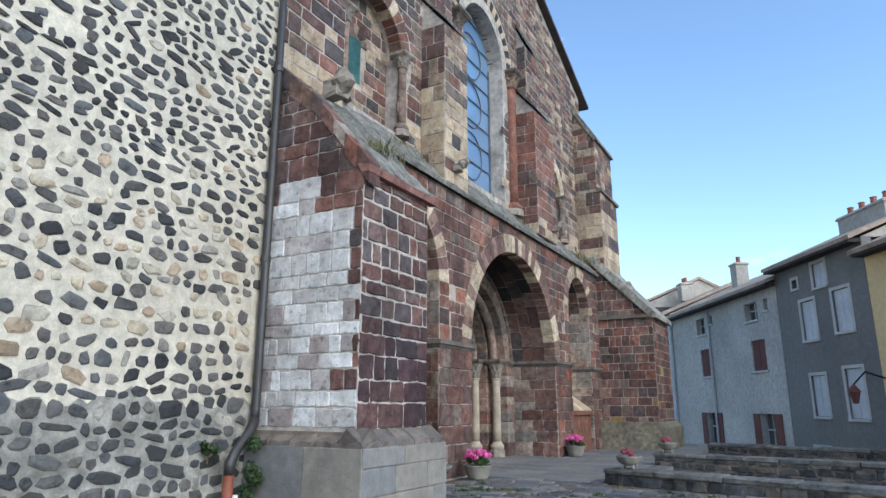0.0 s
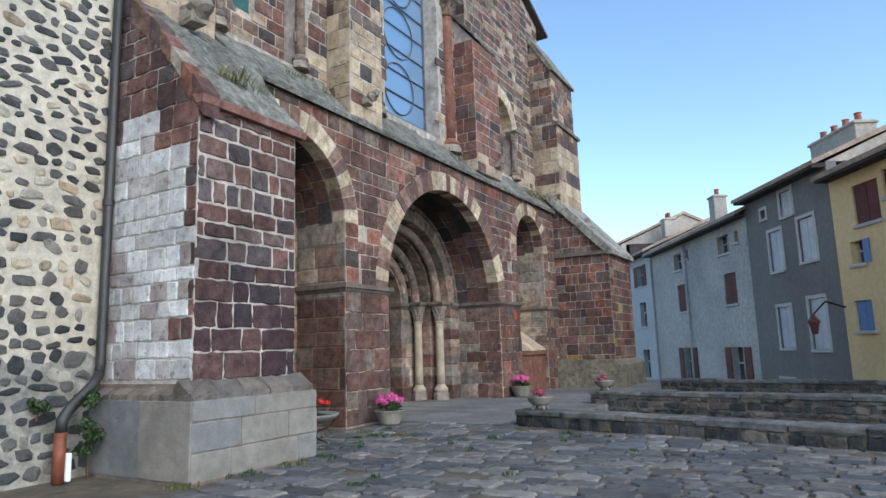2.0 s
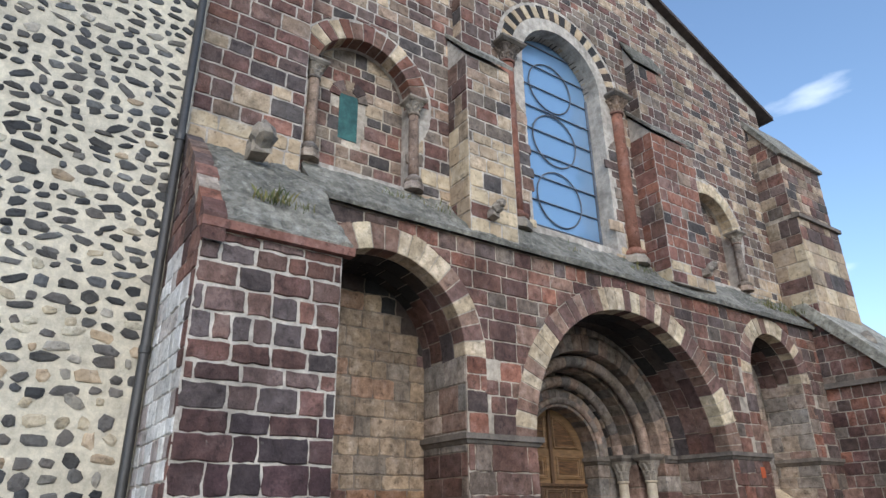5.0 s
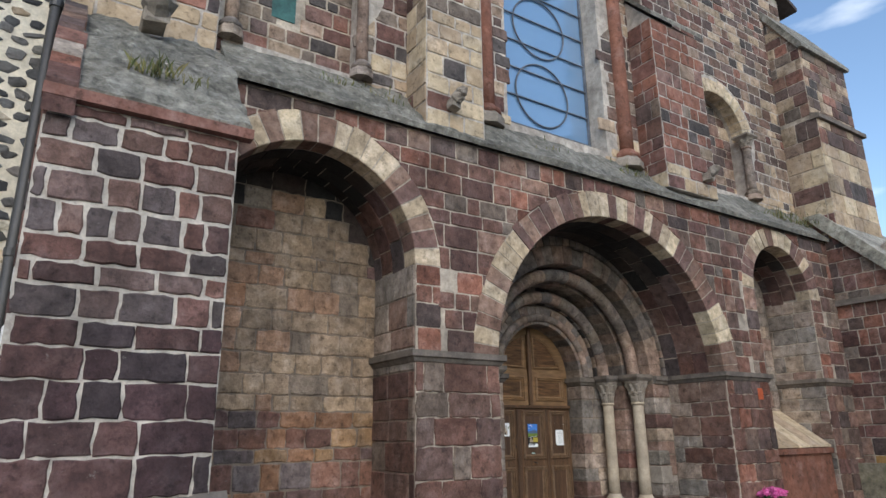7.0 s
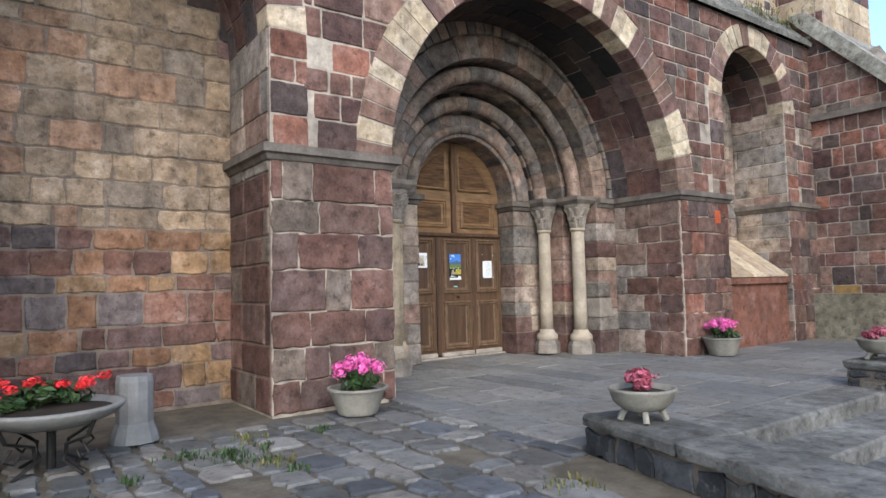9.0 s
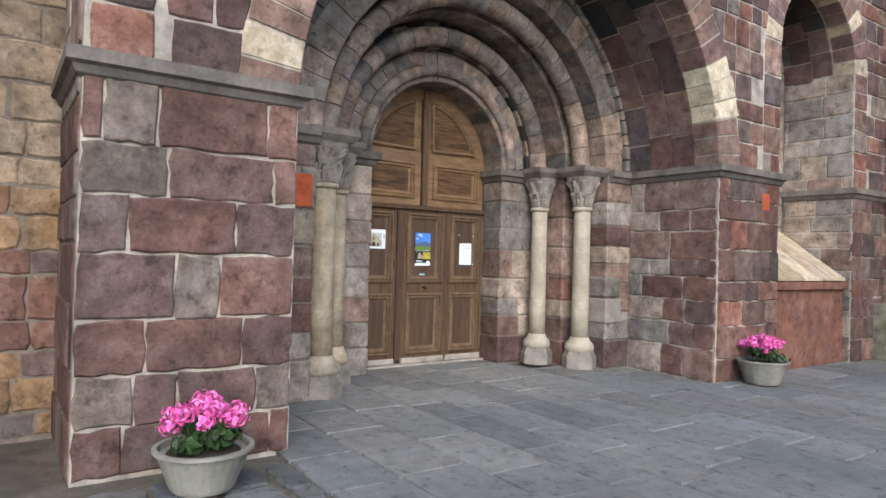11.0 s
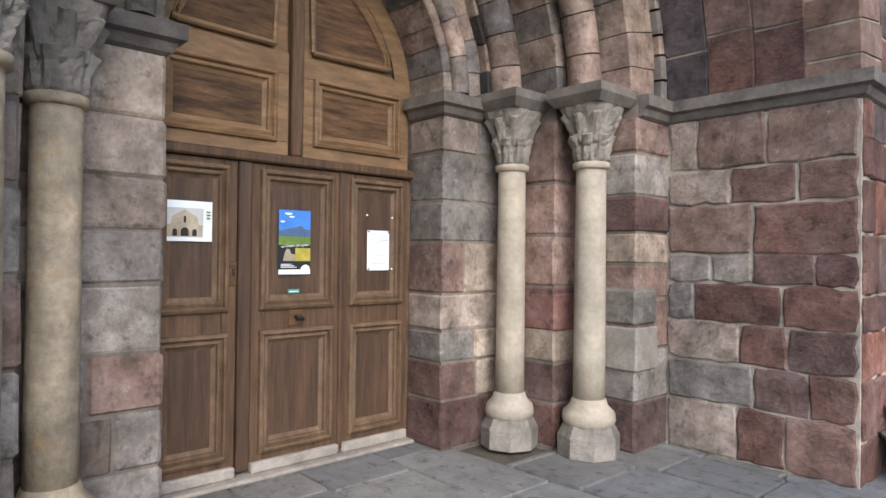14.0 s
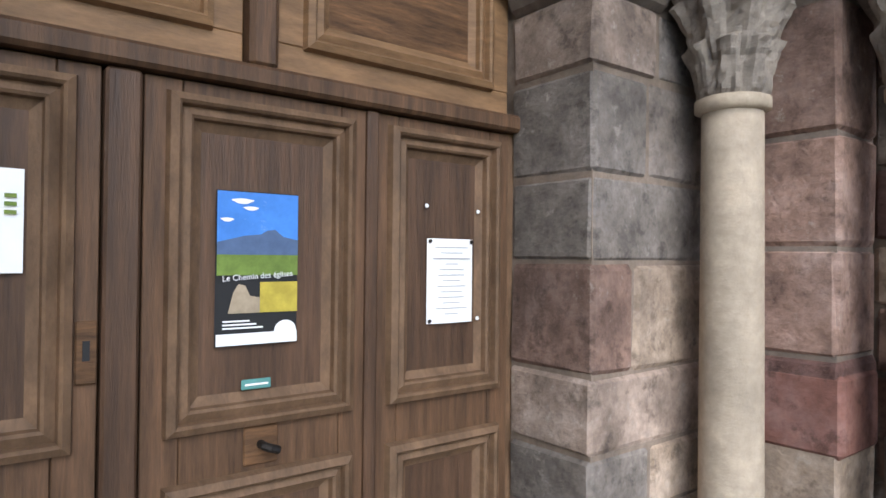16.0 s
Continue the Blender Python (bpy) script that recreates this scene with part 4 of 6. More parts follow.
# --- wall buttresses of the upper front ---
def wall_buttress(name, y0, y1, front, z0, z1, seed, label, low=M_TAN, low_z=8.0, mat=M_UPPER, slope=0.9, step=None):
    ob = prism(name, [(W - 0.1, z0), (front, z0), (front, z1), (W - 0.1, z1 + slope)], y0, y1, M_MORTAR_W)
    structure(ob, label, "buttress")

    def choose(u, v, rng):
        return low if v + z0 < low_z and rng.random() < 0.85 else (M_UPPER if rng.random() < 0.3 else mat)
    ashlar_jobs.append(lambda: ashlar(ob, plane_frame((front, y0, z0), (0, 1, 0), EX), y1 - y0, z1 - z0, 0.3, 0.42, mat, seed, joint=0.03, rough=0.01, pick=choose))
    ashlar_jobs.append(lambda: ashlar(ob, plane_frame((W, y0, z0), (1, 0, 0), NY), front - W, z1 - z0, 0.34, 0.4, mat, seed + 1, joint=0.016, pick=choose))
    cap = prism("trim_cap", [(W - 0.05, z1 + slope + 0.02), (W - 0.05, z1 + slope + 0.12), (front + 0.08, z1 + 0.12), (front + 0.08, z1 + 0.02)], y0 - 0.06, y1 + 0.06, M_LAUZE, ob)
    return ob


wall_buttress("wall_buttress_corner", 6.05, 7.78, W + 0.2, 6.55, 10.15, 69, "flat corner buttress of purple stone beside the blind arch", low=M_TAN, low_z=7.15, mat=M_PIER, slope=0.3)
wall_buttress("wall_buttress_window", 10.85, 11.95, -6.62, 6.15, 10.0, 61, "flat buttress of cream and red stone beside the window", low_z=8.3)
wall_buttress("wall_buttress_window", 16.5, 18.1, -6.62, 6.3, 10.2, 63, "flat buttress of red stone beyond the window", low_z=6.75, mat=M_REDORDER)
wall_buttress("wall_buttress_slim", 11.0, 11.8, -6.95, 10.6, 13.2, 65, "upper stage of the flat buttress", low_z=0)
wall_buttress("wall_buttress_slim", 16.7, 17.9, -6.95, 10.8, 12.6, 67, "upper stage of the flat buttress", low_z=0)

# --- corner buttress at the far end, upper stages ---
far_up = prism("wall_corner_buttress", [(W - 0.5, 5.9), (-6.3, 5.9), (-6.3, 9.3), (-6.42, 9.4), (-6.42, 11.4), (-7.3, 12.9), (W - 0.5, 12.9)], 22.3, 24.6, M_MORTAR)
structure(far_up, "far corner buttress with bands of cream stone", "buttress")


def bands(u, v, rng):
    return M_TAN if 0.6 < v < 1.3 or 1.75 < v < 2.6 else M_UPPER


ashlar_jobs.append(lambda: ashlar(far_up, plane_frame((-6.3, 22.3, 5.9), (0, 1, 0), EX), 2.3, 3.4, 0.42, 0.6, M_UPPER, 71, pick=bands, joint=0.016))
ashlar_jobs.append(lambda: ashlar(far_up, plane_frame((-6.42, 22.3, 9.4), (0, 1, 0), EX), 2.3, 2.0, 0.3, 0.45, M_UPPER, 72, joint=0.018))
ashlar_jobs.append(lambda: ashlar(far_up, plane_frame((W, 22.3, 5.9), (1, 0, 0), NY), 0.95, 3.4, 0.42, 0.5, M_UPPER, 73, pick=bands, joint=0.016))
ashlar_jobs.append(lambda: ashlar(far_up, plane_frame((W, 22.3, 9.4), (1, 0, 0), NY), 0.83, 3.3, 0.3, 0.45, M_UPPER, 74, joint=0.018, lines=[(0.83, 2.0, -0.86, -0.5)]))
prism("trim_string", [(-6.45, 9.25), (-6.2, 9.25), (-6.2, 9.36), (-6.42, 9.45)], 22.24, 24.66, M_STRING, far_up)
prism("trim_slab", [(-6.3, 11.35), (-6.3, 11.45), (-7.3, 13.1), (-7.5, 13.1), (-7.35, 12.9), (-6.42, 11.35)], 22.22, 24.68, M_LAUZE, far_up)

# --- far buttress, lower stage ---
far_low = prism("wall_far_buttress", [(-8.0, 0), (-4.75, 0), (-4.75, 4.45), (-6.6, 6.45), (-8.0, 6.45)], 22.3, 25.0, M_MORTAR)
structure(far_low, "far corner buttress of red and ochre squared stone", "buttress")


def far_pick(u, v, rng):
    q = rng.random()
    return M_OCHRE if q < 0.1 else (M_UPPER if v > 3.6 and q < 0.6 else M_FACADE)


M_OCHRE = surface("ochre_lichen_ashlar", [OCHRE, (0.3, 0.2, 0.08), (0.2, 0.12, 0.06)])
ashlar_jobs.append(lambda: ashlar(far_low, plane_frame((F - 0.05, 22.3, 0.75), (1, 0, 0), NY), 1.95, 5.6, 0.31, 0.36, M_FACADE, 81, pick=far_pick, lines=[(1.95, 3.7, -0.735, -0.68)]))
ashlar_jobs.append(lambda: ashlar(far_low, plane_frame((-4.75, 22.3, 0.75), (0, 1, 0), EX), 2.7, 3.7, 0.28, 0.42, M_FACADE, 82, pick=far_pick))
far_base = prism("plinth_far", [(-7.5, -0.1), (-4.5, -0.1), (-4.5, 0.72), (-4.72, 0.9), (-7.5, 0.9)], 21.95, 25.2, M_PLINTH_FAR)
structure(far_base, "mossy pale stone plinth of the far buttress", "plinth")
prism("buttress_slab_far", [(-4.6, 4.4), (-4.6, 4.55), (-6.6, 6.75), (-7.0, 6.75), (-6.7, 6.4), (-4.78, 4.4)], 22.18, 25.1, M_LAUZE, far_low)
prism("trim_drip", [(-6.62, 4.42), (-4.62, 4.42), (-4.62, 4.52), (-6.62, 4.56)], 22.2, 22.3, M_STRING, far_low)

# --- gable coping ---
coping = empty("roof_gable", pose(0, 0, 0))
structure(coping, "thin dark slate edge along the church gable", "roof")
for s in (-1, 1):
    ya, yb = 14.3, 14.3 + s * 9.6
    za, zb = gable(14.3), gable(yb)
    vs = [(x, y, z + o) for x in (W + 0.25, -34) for y, z in ((ya, za), (yb, zb)) for o in (0.0, 0.13)]
    mesh_ob("slate_edge", vs, [(0, 2, 3, 1), (4, 5, 7, 6), (1, 3, 7, 5), (0, 4, 6, 2), (2, 6, 7, 3), (0, 1, 5, 4)], M_EAVE, coping)

# --- rubble house wall ---
RX = -6.92
wall_rubble = part("wall_rubble", box_bm(-14, RX, -12, 6.025, -0.2, 17), M_RUBBLE_M)
structure(wall_rubble, "cream-mortared wall of dark basalt rubble", "wall")


def rubble():
    rng = random.Random(5)
    heaps = {M_RUBBLE_DK: Joined(), M_RUBBLE_T: Joined(), M_RUBBLE_S: Joined()}
    z, count = 0.0, 0
    while z < 15.5:
        low, mid = z < 1.6, 1.6 <= z < 4.0
        ch = rng.uniform(0.13, 0.24) if low else rng.uniform(0.12, 0.2) if mid else rng.uniform(0.1, 0.17)
        y = -7.0 + rng.uniform(0, 0.3)
        while y < 5.98:
            w = rng.choice((rng.uniform(0.09, 0.2), rng.uniform(0.16, 0.34))) * (1.25 if low else 1.0)
            gap = rng.uniform(0.004, 0.03) if low else rng.uniform(0.02, 0.075)
            if y + w > 6.0:
                break
            if rng.random() < (0.95 if mid else 0.97):
                k = rng.choice((6, 7, 8, 9))
                a0 = rng.random()
                hh = ch * rng.uniform(0.6, 1.12)
                cy, cz = y + w / 2, z + ch / 2 + rng.uniform(-0.035, 0.035) + 0.05 * math.sin(y * 1.3)
                ring = []
                tilt = rng.gauss(-0.06, 0.2)
                skew = rng.uniform(-0.4, 0.4)
                for i in range(k):
                    a = 2 * math.pi * (i + a0 * 0.5 + rng.uniform(-0.25, 0.25)) / k
                    c, q = math.cos(a), math.sin(a)
                    c, q = math.copysign(abs(c) ** 0.75, c), math.copysign(abs(q) ** 0.8, q)
                    e = rng.uniform(0.74, 1.14)
                    du, dv = (c + skew * q * 0.4) * w / 2 * e, q * hh / 2 * e
                    ring.append((du * math.cos(tilt) - dv * math.sin(tilt), du * math.sin(tilt) + dv * math.cos(tilt)))
                d = rng.uniform(0.004, 0.016)
                vs = [(RX - 0.02, cy + u, cz + v) for u, v in ring] + [(RX + d, cy + u * 0.95, cz + v * 0.94) for u, v in ring] + [(RX + d + rng.uniform(0.002, 0.014), cy + u * 0.6, cz + v * 0.6) for u, v in ring]
                fs = [(j * k + i, j * k + (i + 1) % k, (j + 1) * k + (i + 1) % k, (j + 1) * k + i) for j in (0, 1) for i in range(k)] + [tuple(2 * k + i for i in range(k))]
                mt = M_RUBBLE_T if rng.random() < (0.62 if mid else 0.06) else M_RUBBLE_S if rng.random() < (0.3 if low else 0.3) else M_RUBBLE_DK
                if count < 300 and 0.4 < z < 3.4 and y > 2.2:
                    mesh_ob("rubble_stone", vs, fs, mt, wall_rubble)
                    count += 1
                else:
                    heaps[mt].add(vs, fs)
            y += w + gap
        z += ch + rng.uniform(-0.01, 0.02)
    for mt, heap in heaps.items():
        heap.make("rubble_stones", mt, wall_rubble)


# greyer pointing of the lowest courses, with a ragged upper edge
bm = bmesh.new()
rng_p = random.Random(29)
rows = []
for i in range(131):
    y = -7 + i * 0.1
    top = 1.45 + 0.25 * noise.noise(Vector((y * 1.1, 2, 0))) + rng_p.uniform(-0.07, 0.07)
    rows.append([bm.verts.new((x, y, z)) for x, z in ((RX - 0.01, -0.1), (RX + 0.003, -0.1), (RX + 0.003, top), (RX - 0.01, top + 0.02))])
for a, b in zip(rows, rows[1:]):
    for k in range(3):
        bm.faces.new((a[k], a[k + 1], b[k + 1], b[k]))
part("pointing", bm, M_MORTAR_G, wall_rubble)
ashlar_jobs.append(rubble)

# --- portal: stepped jambs, archivolts ---
LEFT = {1.75: 1.77, 2.09: 2.2, 2.64: 2.98}   # the other jamb is wider
STEPS = [(1.03, -9.0, 1.75), (1.75, -8.5, 2.09), (2.09, -8.0, 2.64)]
portal = empty("wall_portal", pose(0, 0, 0))
structure(portal, "stepped romanesque portal of weathered grey-brown stone", "wall")
for (d0, xf, d1), xb in zip(STEPS, (-9.6, -9.6, -9.6)):
    for s in (1, -1):
        d0, d1 = (d0, d1) if s > 0 else (LEFT.get(d0, d0), LEFT.get(d1, d1))
        ya, yb = sorted((D + s * d0, D + s * d1))
        part("jamb_core", box_bm(xb, xf - 0.004, ya + 0.004, yb - 0.004, -0.1, SP), M_MORTAR_D, portal)
    half = arched_slab("arch_core", xb, xf - 0.012, D - 1.77, D + 1.77, SP + 0.002, SP + 1.8, [(D, 1.042, SP, SP)], M_MORTAR_D, portal) if xf == -9.0 else None
ashlar_portal = []


def jamb_stones(d0, xf, d1, xb, seed):
    """Each step of a jamb as courses of corner stones that show on both faces."""
    rng = random.Random(seed)
    for s in (1, -1):
        e0, e1 = (d0, d1) if s > 0 else (LEFT.get(d0, d0), LEFT.get(d1, d1))
        z = 0.0
        while z < 2.5:
            h = min(rng.uniform(0.24, 0.42), 2.55 - z)
            if 2.55 - z - h < 0.15:
                h = 2.55 - z
            cuts = [e0, e1]
            if e1 - e0 > 0.6 and rng.random() < 0.8:
                cuts = [e0, e0 + (e1 - e0) * rng.uniform(0.3, 0.7), e1]
            for q, (a, c) in enumerate(zip(cuts, cuts[1:])):
                ya, yb = sorted((D + s * a, D + s * c))
                o = rng.uniform(0.002, 0.016)
                bm = box_bm(xb, xf + o, ya - (o if s > 0 and q == 0 else -0.006), yb + (o if s < 0 and q == 0 else -0.006), z + 0.005, z + h - 0.005, 0.018)
                for v in bm.verts:
                    v.co += Vector((rng.uniform(-0.006, 0.006), rng.uniform(-0.006, 0.006), rng.uniform(-0.005, 0.005)))
                mt = M_DARKRED if (d0 > 2 and rng.random() < (0.75 if s < 0 else 0.4) and z < 2.1) or (z < 1.2 and rng.random() < 0.3) else M_JAMB
                part("jamb_stone", bm, mt, portal)
            z += h


# rings: face and soffit of each order
ring_stones(portal, D, SP, 1.03, 1.42, -9.42, -9.0, 0, math.pi, 19, [M_PORTAL], 91, joint=0.008, name="archivolt_stone", segs=3)
ring_stones(portal, D, SP, 1.43, 1.76, -9.4, -8.92, 0, math.pi, 21, [M_NEARBLACK, M_PORTAL], 92, joint=0.008, name="archivolt_stone", segs=3)
ring_stones(portal, D, SP, 1.77, 2.09, -9.3, -8.5, 0, math.pi, 23, [M_PORTAL], 93, joint=0.008, name="archivolt_stone", segs=3)
ring_stones(portal, D, SP, 2.1, 2.45, -9.2, -8.06, 0, math.pi, 27, [M_PORTAL], 94, joint=0.008, name="archivolt_stone", segs=3)
ring_stones(portal, D, SP, 2.46, 2.72, -9.2, -8.0, 0, math.pi, 44, [M_PORTAL, M_STRING], 95, joint=0.02, name="billet_stone", segs=1)
for r, x, t, lab in ((1.17, -8.98, 0.075, "inner"), (1.57, -8.86, 0.125, "middle"), (1.92, -8.36, 0.13, "outer")):
    n = 13 if r < 1.3 else 19
    for i in range(n):
        a0, a1 = math.pi * i / n + 0.003, math.pi * (i + 1) / n - 0.003
        part("roll_moulding", roll(D, SP, r, x, t, a0, a1, 4, 12), M_PORTAL, portal, smooth=True)
# near-black masonry closing the gap over the archivolts
tym = part("wall_portal_top", box_bm(-9.55, -8.03, 12.0, 17.8, 5.36, 5.6), M_NEARBLACK)
structure(tym, "near-black masonry over the archivolts", "wall")
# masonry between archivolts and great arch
fill = arched_slab("wall_tympanum", -9.5, -8.02, 12.0, 17.75, SP, 5.5, [(D, 2.7, SP, SP)], M_NEARBLACK)
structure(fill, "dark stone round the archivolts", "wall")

for s in (-1, 1):
    shaft(-8.79, D + (1.57 if s > 0 else -1.58), 0.0, SP + 0.02, 0.115, M_COLUMN if s > 0 else M_COLUMN2, "portal_column", "pale limestone column with a carved leaf capital" if s > 0 else "ochre stained stone column with a carved capital")
    shaft(-8.25, D + (1.86 if s > 0 else -1.98), 0.0, SP + 0.02, 0.12 if s > 0 else 0.13, M_COLUMN if s > 0 else M_COLUMN2, "portal_column", "pale limestone column with a carved leaf capital" if s > 0 else "ochre stained stone column with a carved capital")
impost("trim_portal_impost", [(-9.38, D + 1.03), (-9.0, D + 1.03), (-9.0, D + 1.42)], 2.54)
impost("trim_portal_impost", [(-8.0, D + 2.1), (-8.0, D + 2.57)], 2.54)
impost("trim_portal_impost", [(-9.0, D - 1.42), (-9.0, D - 1.03), (-9.38, D - 1.03)], 2.54)
impost("trim_portal_impost", [(-8.0, D - 2.92), (-8.0, D - 2.18)], 2.54)
# ---- door ----
door = empty("door_1", pose(-9.42, D, 0))
structure(door, "closed panelled oak church door with a fixed arched top", "door")


def bevel_panel(y0, y1, z0, z1, x, mat_panel, mat_mould, parent, arch=None):
    """A recessed panel in a stepped moulding; the mould is proud of the frame."""
    part("panel", box_bm(x - 0.034, x - 0.02, y0 + 0.05, y1 - 0.05, z0 + 0.05, z1 - 0.05), mat_panel, parent)
    w = 0.108
    prof = [(0, 0.0), (0.006, 0.026), (0.026, 0.038), (0.034, 0.03), (0.038, 0.008), (0.062, 0.02), (0.07, 0.014), (0.074, -0.006), (w, -0.024)]
    bm = bmesh.new()
    rows = []
    for t, h in prof:
        rows.append([bm.verts.new((x + h, y, z)) for y, z in ((y0 + t, z0 + t), (y1 - t, z0 + t), (y1 - t, z1 - t), (y0 + t, z1 - t))])
    for a, b in zip(rows, rows[1:]):
        for i in range(4):
            bm.faces.new((a[i], a[(i + 1) % 4], b[(i + 1) % 4], b[i]))
    part("moulding", bm, mat_mould, parent)


def door_leaf(y0, y1, x):
    leaf = part("leaf", box_bm(x - 0.06, x - 0.031, y0, y1, 0.1, 2.08), M_WOOD, door)
    w = y1 - y0
    for a, b, z0, z1 in ((y0, y0 + 0.1, 0.1, 2.08), (y1 - 0.1, y1, 0.1, 2.08), (y0 + 0.1, y1 - 0.1, 0.1, 0.19), (y0 + 0.1, y1 - 0.1, 0.93, 1.14), (y0 + 0.1, y1 - 0.1, 2.0, 2.08)):
        part("rail", box_bm(x - 0.03, x, a + 0.001, b - 0.001, z0 + 0.001, z1 - 0.001, 0.003), M_WOOD, leaf)
    bevel_panel(y0 + 0.055, y1 - 0.055, 0.15, 0.97, x, M_WOOD_PANEL, M_WOOD_LT, leaf)
    bevel_panel(y0 + 0.055, y1 - 0.055, 1.1, 2.045, x, M_WOOD_PANEL, M_WOOD_LT, leaf)
    part("weather_board", box_bm(x - 0.03, x + 0.035, y0 + 0.005, y1 - 0.005, 0.03, 0.105, 0.012), M_SILL, leaf)
    return leaf


DX = 0.03   # leaves, in the door's own frame
L = [(-1.0, -0.425), (-0.325, 0.365), (0.385, 1.0)]
leaves = [door_leaf(a, b, DX) for a, b in L]
for ya, yb in ((-0.42, -0.332), (0.353, 0.397)):
    part("stile", box_bm(DX - 0.05, DX + 0.02, ya, yb, 0.06, 2.08, 0.008), M_WOOD_PANEL, door)
for y in (-1.02, 1.02):
    part("post", box_bm(-0.06, 0.02, y - 0.02, y + 0.02, 0.03, 2.1), M_WOOD_LT, door)
part("transom", box_bm(-0.06, 0.075, -1.03, 1.03, 2.085, 2.15, 0.012), M_WOOD, door)
back = [(-0.05, -1.03, 2.15), (-0.05, 1.03, 2.15)] + [(-0.05, 1.03 * math.cos(math.pi * i / 20), 2.72 + 1.03 * math.sin(math.pi * i / 20)) for i in range(21)]
mesh_ob("arched_board", back, [tuple(range(len(back)))], M_WOOD_UP, door)
part("mullion", box_bm(-0.04, 0.05, -0.045, 0.045, 2.15, 3.74, 0.015), M_WOOD, door)
for s in (-1, 1):
    a, b = sorted((s * 0.05, s * 1.02))
    for z0, z1 in ((2.15, 2.25), (2.72, 2.87)):
        part("rail", box_bm(-0.04, 0.0, a, b, z0, z1, 0.004), M_WOOD_UP, door)
    for y0, y1 in ((a, a + 0.1), (b - 0.1, b)):
        part("rail", box_bm(-0.04, 0.001, y0, y1, 2.25, 2.72, 0.004), M_WOOD_UP, door)
    bevel_panel(a + 0.09, b - 0.09, 2.24, 2.73, 0.0, M_WOOD_DK, M_WOOD_UP, door)
    # quarter-round panel over it
    arc = [(s * 0.16, 2.93)] + [(s * (0.86 * math.sin(t)), 2.72 + 0.86 * math.cos(t)) for t in [math.radians(9 + i * 66.5 / 12) for i in range(13)]]
    mesh_ob("panel", [(-0.03, y, z) for y, z in arc], [tuple(range(len(arc)))[::s]], M_WOOD_DK, door)
    for rad, h in ((0.875, 0.02), (0.84, 0.008)):
        pts = [(s * (rad * math.sin(math.radians(9 + i * 66.5 / 12))), 2.72 + rad * math.cos(math.radians(9 + i * 66.5 / 12))) for i in range(13)]
        part("moulding", tube([(-0.02, y, z) for y, z in [(s * 0.15, 2.92)] + pts + [(s * 0.15, 2.92)]], 0.02, 6), M_WOOD_UP, door)
    rim = [(s * q * math.sin(math.radians(i * 6)), 2.72 + q * math.cos(math.radians(i * 6))) for i in range(16) for q in (0.885, 1.035)]
    mesh_ob("rim", [(0.006, y, z) for y, z in rim], [(2 * i, 2 * i + 1, 2 * i + 3, 2 * i + 2) for i in range(15)], M_WOOD_UP, door)
part("threshold", box_bm(-0.06, 0.13, -1.02, 1.02, 0.0, 0.03, 0.008), M_SILL, door)
part("keyhole_plate", box_bm(DX + 0.0, DX + 0.012, -0.478, -0.428, 1.27, 1.43, 0.004), M_WOOD_DK, door)
part("keyhole", box_bm(DX + 0.01, DX + 0.016, -0.462, -0.446, 1.33, 1.38), M_BLACK, door)
part("handle_plate", box_bm(DX - 0.002, DX + 0.008, -0.045, 0.06, 0.985, 1.1, 0.004), M_WOOD_DK, door)
bm = tube([(DX + 0.004, 0.005, 1.045), (DX + 0.035, 0.006, 1.044), (DX + 0.05, 0.02, 1.04), (DX + 0.045, 0.045, 1.03)], 0.013, 8)
part("handle", bm, M_IRON, door, "small dark iron knob")

PX = -9.42 + 0.03 - 0.008


def sheet(y0, y1, z0, z1, x, mat, parent=None, name="print", bow=0.0):
    """A thin sheet of paper with a slight bow."""
    bm = bmesh.new()
    n = 6
    rows = []
    for i in range(n + 1):
        t = i / n
        o = bow * math.sin(math.pi * t)
        rows.append([bm.verts.new((x + o, y0 + (y1 - y0) * t, z)) for z in (z0, z1)])
    for a, b in zip(rows, rows[1:]):
        bm.faces.new((a[0], b[0], b[1], a[1]))
    return part(name, bm, mat, parent)


def texts(body, size, loc, mat, parent, name="lettering", turn=0.0):
    cu = bpy.data.curves.new(name, "FONT")
    cu.body, cu.size, cu.align_x = body, size, "CENTER"
    tmp = bpy.data.objects.new(name, cu)
    scene.collection.objects.link(tmp)
    me = bpy.data.meshes.new_from_object(tmp.evaluated_get(bpy.context.evaluated_depsgraph_get()))
    bpy.data.objects.remove(tmp)
    me.materials.clear()
    me.materials.append(mat)
    ob = new(name, me)
    ob.parent = parent
    ob.matrix_local = Matrix.Translation(loc) @ pose(0, 0, 0, 90, 0, 90) @ pose(0, 0, 0, 0, 0, turn)
    return ob


# landscape card with a small picture of a church front
card = sheet(14.11, 14.47, 1.55, 1.8, PX, M_PAPER, None, "notice_card", 0.006)
tagged(card, "white card with a small church picture on the door", "notice")
sheet(14.18, 14.41, 1.575, 1.755, PX + 0.0075, M_TRIM, card, "picture")
front = [(14.185, 1.58), (14.405, 1.58), (14.405, 1.65), (14.38, 1.655), (14.375, 1.7), (14.295, 1.745), (14.215, 1.7), (14.21, 1.655), (14.185, 1.65)]
mesh_ob("picture_front", [(PX + 0.0085, y, z) for y, z in front], [tuple(range(len(front)))], M_STONEP, card)
